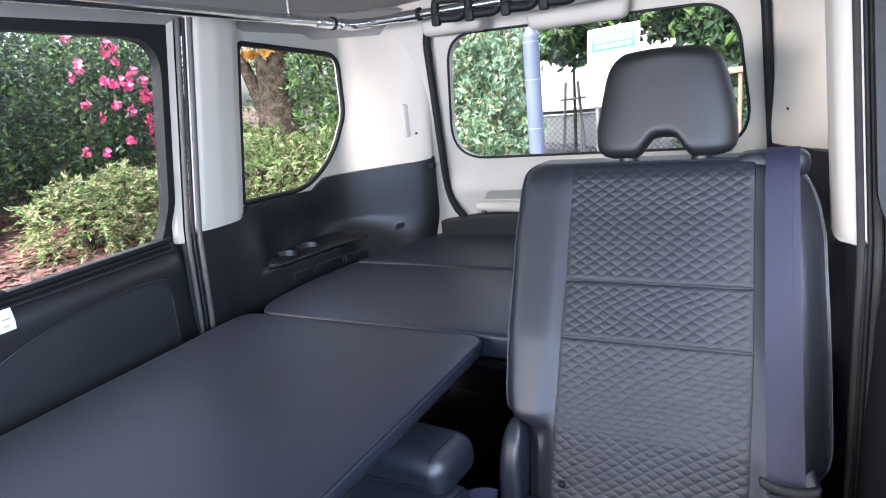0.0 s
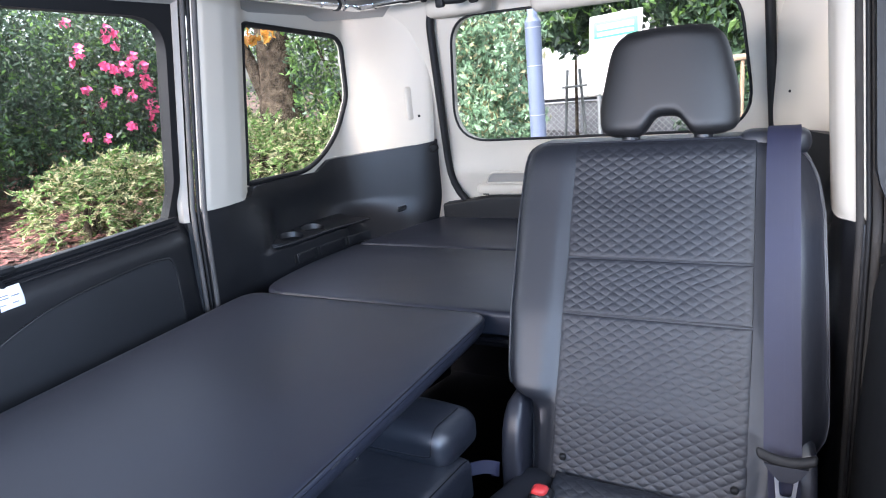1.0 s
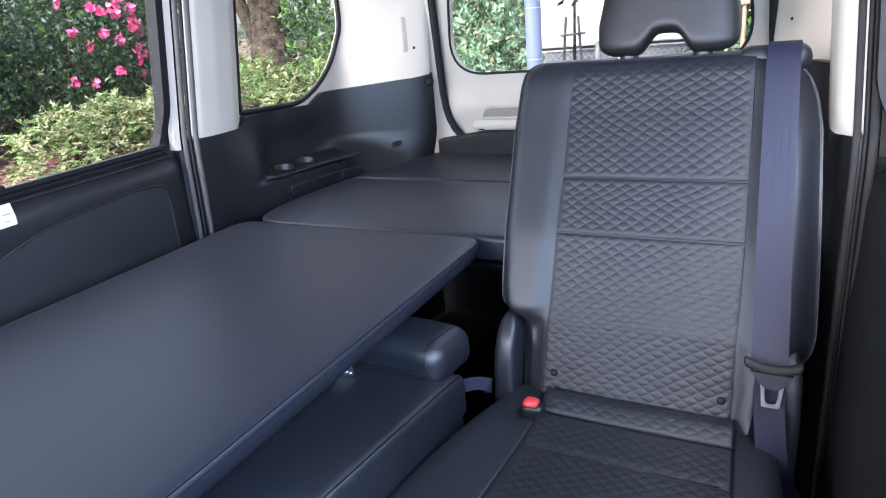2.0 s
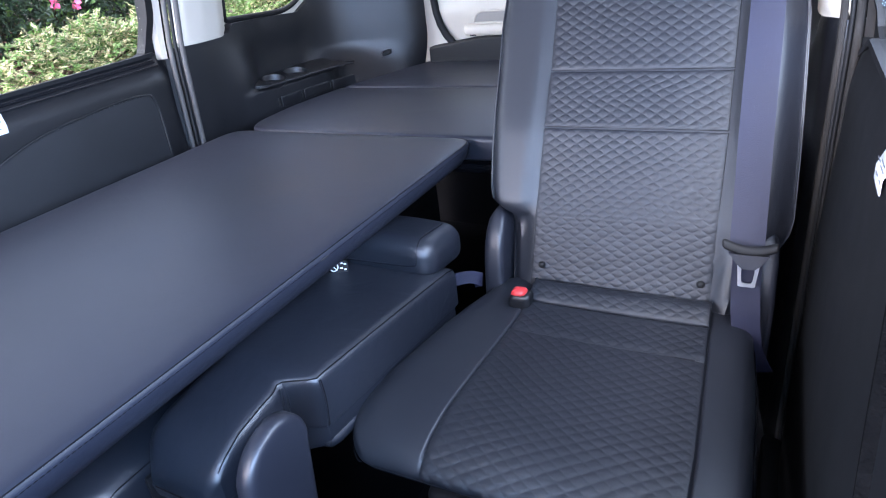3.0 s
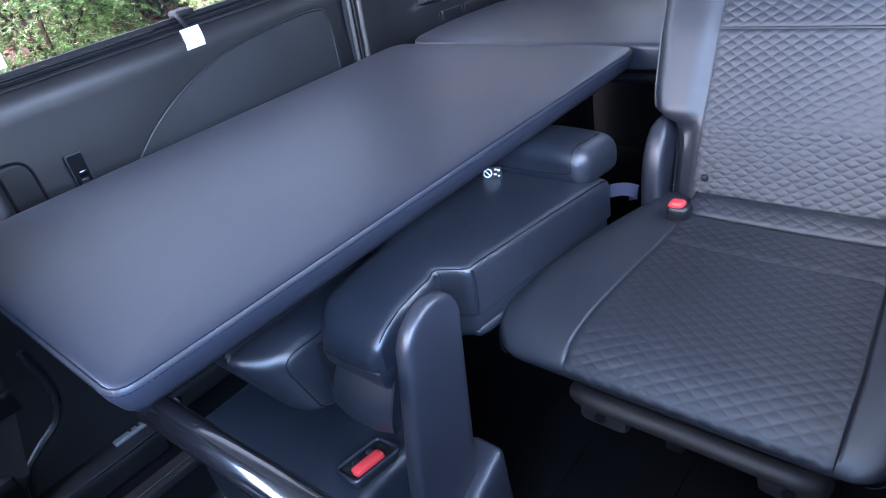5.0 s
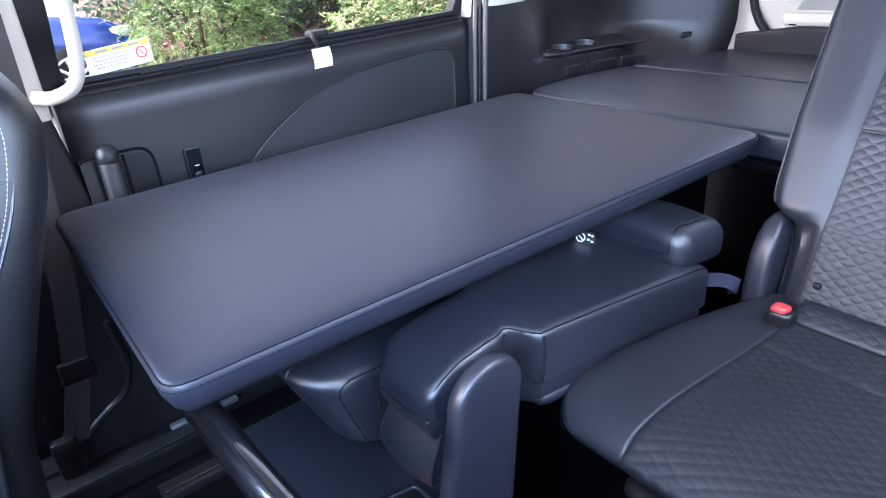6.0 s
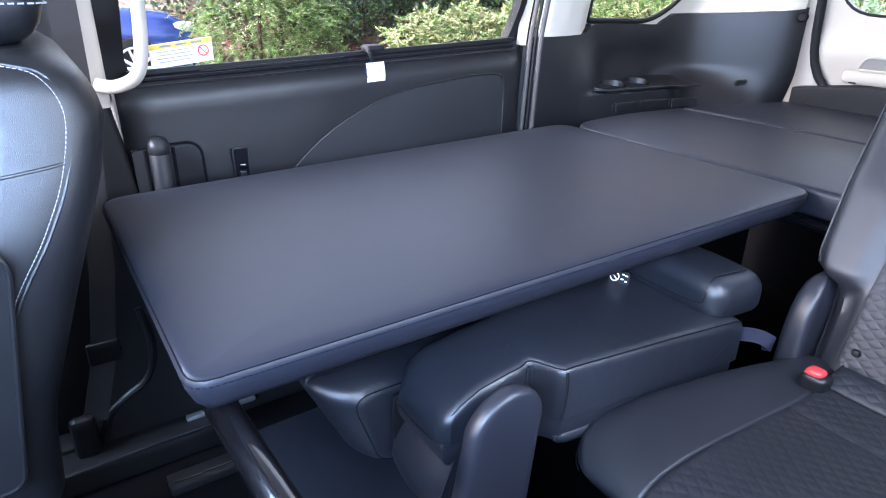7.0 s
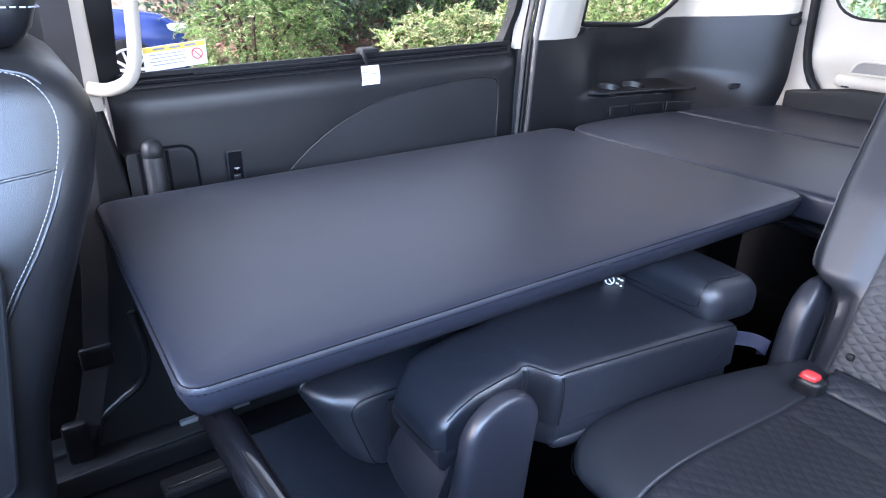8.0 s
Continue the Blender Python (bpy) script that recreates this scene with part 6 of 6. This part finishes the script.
for k in range(40):
    y = 5.40 + 1.40 * rng.random()
    z = 0.75 + 1.45 * rng.random()
    d = max(0.0, 1 - ((y - 5.9) / 1.05) ** 2 - ((z - 1.28) / 1.15) ** 2)
    x = -7.5 + 0.98 * math.sqrt(d) + 0.05 * rng.random()
    if d < 0.05:
        continue
    if flower_mesh is None:
        v, t = leaves(petals * 1.05, 0.064, 0.95, 0.0)
        flower_mesh = bpy.data.meshes.new("flower")
        flower_mesh.from_pydata(v.tolist(), [], t.tolist())
        flower_mesh.materials.append(PETAL)
    f = new("flower", flower_mesh)
    f.parent = camellia
    f.matrix_parent_inverse = Matrix.Translation(-Vector(camellia["base"]))
    f.matrix_basis = pose(x, y, z, 60 * rng.random() - 30, 70 + 40 * rng.random(), 360 * rng.random())
shrub("dark_hedge", [(-9.0, 3.4, 1.6, 1.1, 1.2, 1.6), (-9.6, 5.2, 1.9, 1.1, 1.5, 1.7), (-9.4, 7.6, 1.9, 1.0, 1.4, 1.6)], 32000, 0.075, LEAF_DARK, "dark evergreen hedge behind the car park", "hedge")
shrub("box_shrub", [(-6.9, 3.05, 0.45, 0.65, 0.70, 0.75), (-6.95, 3.62, 0.40, 0.50, 0.50, 0.68)], 30000, 0.042, LEAF_MID, "clipped bright green shrub by the kerb", "shrub", aspect=0.34, second=(LEAF_PALE, 0.22), twig=0.15)
shrub("variegated_shrub", [(-5.3, 4.35, 0.16, 0.45, 0.42, 0.46), (-5.3, 4.90, 0.20, 0.5, 0.5, 0.48), (-5.3, 5.50, 0.18, 0.5, 0.5, 0.48)], 22000, 0.050, LEAF_PALE, "yellow-green variegated shrub over leaf litter", "shrub", aspect=0.36, second=(LEAF_MID, 0.5), twig=0.16)
shrub("variegated_shrub", [(-4.6, 6.3, 0.36, 0.7, 0.6, 0.46), (-3.9, 6.7, 0.34, 0.7, 0.6, 0.46), (-5.4, 6.8, 0.40, 0.7, 0.6, 0.5)], 30000, 0.050, LEAF_MID, "yellow-green shrubs under the tree", "shrub", aspect=0.34, second=(LEAF_PALE, 0.42), twig=0.17)
# fallen leaves
lit = np.stack([rng.uniform(-9.5, -4.5, 9000), rng.uniform(2.4, 9, 9000), np.zeros(9000)], 1)
lit[:, 2] = [ground_z(a, b) + 0.115 + 0.03 * noise.noise((a, b, 0)) for a, b, c in lit]
leaf_mesh("fallen_leaves", lit, 0.085, LEAF_RED, None, "red and brown fallen leaves on the soil", 0.55, 0.0, 0.9)


def tree(name, base, top, r0, limbs, crown, n, size, material, label, second=None):
    ob = thing(name, base, label, "tree")
    trunk = spline([base, ((base[0] * 2 + top[0]) / 3 + 0.08, (base[1] * 2 + top[1]) / 3, (base[2] * 2 + top[2]) / 3), ((base[0] + top[0] * 2) / 3 - 0.05, (base[1] + top[1] * 2) / 3, (base[2] + top[2] * 2) / 3), top], 8)
    m = len(trunk)
    t = part("trunk", tube(trunk, [r0 * (1.25 - 0.75 * min(1, i / m * 1.4)) for i in range(m)], 18), BARK, ob, "rough brown trunk")
    for a, b in limbs:
        part("limb", tube(spline([a, ((a[0] + b[0]) / 2, (a[1] + b[1]) / 2, (a[2] + b[2]) / 2 + 0.15), b], 5), [r0 * 0.34 * (1 - 0.07 * i) for i in range(11)], 9), BARK, ob)
    pts = cloud(crown, n, 0.35)
    if second:
        mask = rng.random(len(pts)) < second[1]
        leaf_mesh("crown", pts[~mask], size, material, ob, "", 0.5, 0.6)
        leaf_mesh("crown_tips", pts[mask], size, second[0], ob, "paler leaves", 0.5, 0.6)
    else:
        leaf_mesh("crown", pts, size, material, ob, "", 0.5, 0.6)
    return ob


tree("cherry_tree", (-5.15, 7.1, 0.0), (-5.25, 7.55, 3.6), 0.29, [((-5.22, 7.12, 1.0), (-5.85, 6.85, 2.9)), ((-5.3, 7.3, 2.4), (-4.3, 7.5, 3.4))], [(-5.3, 6.9, 3.3, 1.4, 1.2, 0.7), (-4.6, 7.2, 3.2, 0.9, 0.9, 0.6), (-4.95, 6.7, 2.05, 0.55, 0.3, 0.30)], 3000, 0.10, LEAF_ORANGE, "stout tree trunk with a few orange autumn leaves", (LEAF_PALE, 0.3))
shrub("ivy_hedge", [(-3.9, 7.4, 1.5, 0.7, 0.6, 1.3), (-4.12, 6.75, 1.45, 0.24, 0.3, 0.95), (-3.7, 8.0, 2.6, 0.9, 0.8, 1.0), (-3.2, 7.9, 1.6, 0.6, 0.6, 1.2), (-6.4, 9.4, 1.5, 1.0, 0.7, 1.5)], 27000, 0.062, LEAF_MID, "dense bright green hedge beside the tree", "hedge", second=(LEAF_DARK, 0.4))
tree("broadleaf_tree", (-2.3, 7.2, -0.4), (-2.2, 7.0, 2.4), 0.09, [((-2.3, 7.1, 1.2), (-1.6, 6.9, 2.2)), ((-2.3, 7.1, 0.9), (-2.8, 6.7, 1.9))], [(-2.3, 6.8, 1.6, 0.6, 0.5, 0.6), (-1.85, 6.7, 1.35, 0.42, 0.5, 0.5), (-2.2, 6.7, 0.75, 0.5, 0.5, 0.45), (-1.75, 6.6, 0.65, 0.35, 0.4, 0.4)], 13000, 0.062, LEAF_COOL, "broad-leaved tree with pale new leaves behind the van", (LEAF_PALE, 0.20))
tree("evergreen_tree", (-3.35, 11.5, -0.4), (-3.2, 11.3, 4.0), 0.16, [((-3.3, 11.4, 1.8), (-2.6, 11.0, 2.3)), ((-3.25, 11.4, 2.2), (-1.4, 11.2, 2.8))], [(-2.5, 11.0, 1.75, 0.55, 0.6, 0.45), (-1.2, 10.9, 2.25, 1.2, 0.7, 0.55), (0.1, 10.9, 2.2, 0.9, 0.7, 0.6)], 9000, 0.15, LEAF_DARK, "dark evergreen tree hanging over the fence", (LEAF_MID, 0.3))
tree("evergreen_tree", (1.0, 9.5, -0.4), (0.9, 9.4, 3.0), 0.15, [((1.0, 9.5, 1.6), (0.3, 9.2, 2.2)), ((1.0, 9.5, 1.6), (1.8, 9.2, 2.2))], [(0.25, 9.3, 1.35, 0.6, 0.5, 0.75), (0.9, 9.2, 1.7, 0.8, 0.6, 0.8), (-0.3, 9.5, 1.85, 0.6, 0.5, 0.4)], 8000, 0.13, LEAF_DARK, "dark evergreen tree beside the railing", (LEAF_MID, 0.25))
shrub("roadside_shrub", [(0.1, 8.6, 0.2, 0.5, 0.4, 0.5), (0.8, 8.4, 0.2, 0.6, 0.5, 0.5)], 5000, 0.08, LEAF_DARK, "low dark shrub by the railing", "shrub")

lamp = thing("lamp_post", (-1.19, 5.92, -0.42), "blue-grey painted steel post behind the van", "post")
part("shaft", tube([(-1.19, 5.92, -0.42), (-1.19, 5.92, 1.50)], 0.066, 24), POLE, lamp)
part("neck", tube([(-1.19, 5.92, 1.50), (-1.19, 5.92, 1.54), (-1.19, 5.92, 4.5)], [0.066, 0.042, 0.04], 20), POLE, lamp)
for z in (0.35, 0.75, 1.15, 1.45):
    part("band", tube([(-1.19, 5.92, z), (-1.19, 5.92, z + 0.006)], 0.068, 24), MESHWIRE, lamp)

SX = -1.21
sign = thing("sign_board", (SX, 9.0, -0.42), "white notice board with a green heading", "sign")
part("board", rbox((SX, 9.0, 1.22), (0.64, 0.03, 0.95), 0.01, 3, lambda q: (q[0] + 0.05 * (q[2] - 1.2), q[1], q[2] + 0.06 * (q[0] - SX))), PAPER, sign)
part("heading", rbox((SX + 0.02, 8.98, 1.52), (0.54, 0.01, 0.20), 0.004, 3, lambda q: (q[0], q[1], q[2] + 0.06 * (q[0] - SX))), SIGNGREEN, sign, "green heading band")
for z, h in ((1.545, 0.06), (1.465, 0.04)):
    part("line", rbox((SX + 0.02, 8.972, z), (0.44, 0.006, h), 0.002, 2, lambda q: (q[0], q[1], q[2] + 0.06 * (q[0] - SX))), PAPER, sign)
for x in (SX - 0.22, SX + 0.22):
    part("post", tube([(x, 9.03, -0.42), (x, 9.03, 1.6)], 0.025, 10), MESHWIRE, sign)

fence = thing("wire_fence", (-1.2, 12.5, -0.42), "grey chain-link fence on a low concrete wall", "fence")
bm = bmesh.new()
for k in range(64):
    x = -4.6 + k * 0.11
    tube([(x, 12.5, -0.35), (x + 0.8, 12.5, 0.45)], 0.006, 4, bm)
    tube([(x + 0.8, 12.51, -0.35), (x, 12.51, 0.45)], 0.006, 4, bm)
part("wire_mesh", bm, MESHWIRE, fence, "diamond wire mesh")
for x in steps(-4.6, 3.4, 4):
    part("post", tube([(x, 12.52, -0.42), (x, 12.52, 0.5)], 0.03, 8), MESHWIRE, fence)
part("top_rail", tube([(-4.6, 12.5, 0.46), (3.4, 12.5, 0.46)], 0.02, 8), MESHWIRE, fence)
part("footing", rbox((-0.6, 12.55, -0.36), (8.2, 0.2, 0.16), 0.02, 2), CONCRETE, fence)

house = thing("white_building", (-2.0, 22, -0.42), "large white building behind the fence", "building")
part("wall", rbox((-3.0, 22.0, 3.2), (22, 0.4, 7.2), 0.05, 2), WALLPAINT, house)
part("eaves", rbox((-3.0, 21.8, 6.9), (22.4, 0.9, 0.2), 0.04, 2), CONCRETE, house)

rail = thing("brown_railing", (0.3, 7.6, -0.42), "brown metal hand rail on posts", "railing")
part("hand_rail", rbox((0.62, 7.6, 1.06), (1.15, 0.09, 0.06), 0.02, 4, lambda q: (q[0], q[1], q[2] + 0.03 * (q[0] - 0.6))), BROWN, rail)
for x in (0.16, 0.30, 0.62, 1.0):
    part("post", tube([(x, 7.6, -0.42), (x, 7.6, 1.03)], 0.02, 10), BROWN, rail)


wall2 = thing("boundary_wall", (-1.0, 13.4, -0.42), "low grey concrete boundary wall behind the fence", "wall")
part("wall", rbox((-1.0, 13.4, 0.02), (10, 0.2, 0.95), 0.02, 3), mat("grey_render", (0.13, 0.135, 0.15), 0.85, vary=0.2, scale=2, grain=60, bump=0.4, dist=0.004), wall2)
part("coping", rbox((-1.0, 13.36, 0.52), (10, 0.32, 0.06), 0.02, 3), CONCRETE, wall2)

STAKE = mat("stake_wood", (0.13, 0.14, 0.14), 0.8, vary=0.3, scale=6, grain=80, bump=0.3, dist=0.003)
stake = thing("tree_stake", (-2.66, 12.2, -0.42), "dark wooden tree stakes tied with a cross bar", "stake")
for x, dx in ((-2.86, 0.10), (-2.44, -0.10)):
    part("pole", tube([(x, 12.2, -0.42), (x + dx, 12.2, 1.05)], 0.028, 8), STAKE, stake)
part("cross_bar", tube([(-2.86, 12.17, 0.74), (-2.40, 12.17, 0.76)], 0.022, 8), STAKE, stake)
part("sapling", tube([(-2.64, 12.24, -0.42), (-2.62, 12.24, 0.6), (-2.60, 12.24, 1.9)], [0.032, 0.028, 0.02], 10), BARK, stake)

# ---------- parked car ----------
car = thing("parked_car", (-8.0, 0.6, -0.42), "parked blue car with alloy wheels", "car")
CG = ground_z(-8.0, 1.5)
CARROWS = [(2.48, 0.38, 0.62, 0.66), (2.42, 0.24, 0.74, 0.80), (2.2, 0.18, 0.86, 0.84), (1.7, 0.16, 0.93, 0.86), (1.2, 0.16, 1.00, 0.87), (0.2, 0.16, 1.02, 0.87), (-0.9, 0.16, 1.02, 0.87), (-1.5, 0.2, 1.0, 0.85), (-1.75, 0.3, 0.9, 0.78)]
rings = []
for y, zb, zt, w in CARROWS:
    loop = rounded_loop([(-w, zb), (w, zb), (w * 0.98, zb + (zt - zb) * 0.75), (w * 0.86, zt), (-w * 0.86, zt), (-w * 0.98, zb + (zt - zb) * 0.75)], [0.08, 0.08, 0.10, 0.10, 0.10, 0.10], 5)
    rings.append([(-8.0 + p.x, y, CG + p.y) for p in loop])
part("body", loft(rings), CARBLUE, car, "glossy blue body")
rings = []
for y, zt, w in ((1.15, 1.0, 0.70), (0.75, 1.25, 0.66), (0.35, 1.44, 0.62), (-0.4, 1.50, 0.61), (-1.2, 1.44, 0.60), (-1.55, 1.05, 0.62)):
    loop = rounded_loop([(-w - 0.12, 0.96), (w + 0.12, 0.96), (w, zt), (-w, zt)], [0.02, 0.02, 0.10, 0.10], 5)
    rings.append([(-8.0 + p.x, y, CG + p.y) for p in loop])
part("cabin", loft(rings), mat("dark_car_glass", (0.02, 0.022, 0.025), 0.08, vary=0.1, scale=2, grain=100, bump=0.01, coat=0.5), car, "dark glazed cabin")
part("bumper_grille", rbox((-8.0, 2.46, CG + 0.36), (1.2, 0.08, 0.16), 0.03, 5), RUBBER, car)
for sx in (-1, 1):
    part("headlight", rbox((-8.0 + sx * 0.66, 2.30, CG + 0.70), (0.26, 0.36, 0.12), 0.05, 6), mat("headlight_glass", (0.5, 0.52, 0.55), 0.1, vary=0.05, scale=4, grain=200, bump=0.02, coat=0.6), car)
    for y in (1.78, -1.0):
        x = -8.0 + sx * 0.83
        wheel = part("wheel", tube([(x - 0.10, y, CG + 0.31), (x - 0.08, y, CG + 0.31), (x + 0.08, y, CG + 0.31), (x + 0.10, y, CG + 0.31)], [0.27, 0.31, 0.31, 0.27], 32), RUBBER, car, "black tyre")
        part("rim", tube([(x + 0.094, y, CG + 0.31), (x + 0.106, y, CG + 0.31)], [0.215, 0.215], 32), STEEL, wheel)
        for k in range(10):
            a = 2 * math.pi * k / 10
            part("spoke", tube([(x + 0.112, y, CG + 0.31), (x + 0.112, y + 0.20 * math.cos(a), CG + 0.31 + 0.20 * math.sin(a))], [0.024, 0.014], 6), ALLOY, wheel)
        part("rim_edge", tube([(x + 0.108, y + 0.212 * math.cos(a), CG + 0.31 + 0.212 * math.sin(a)) for a in steps(0, 2 * math.pi, 32)], 0.014, 6), ALLOY, wheel)
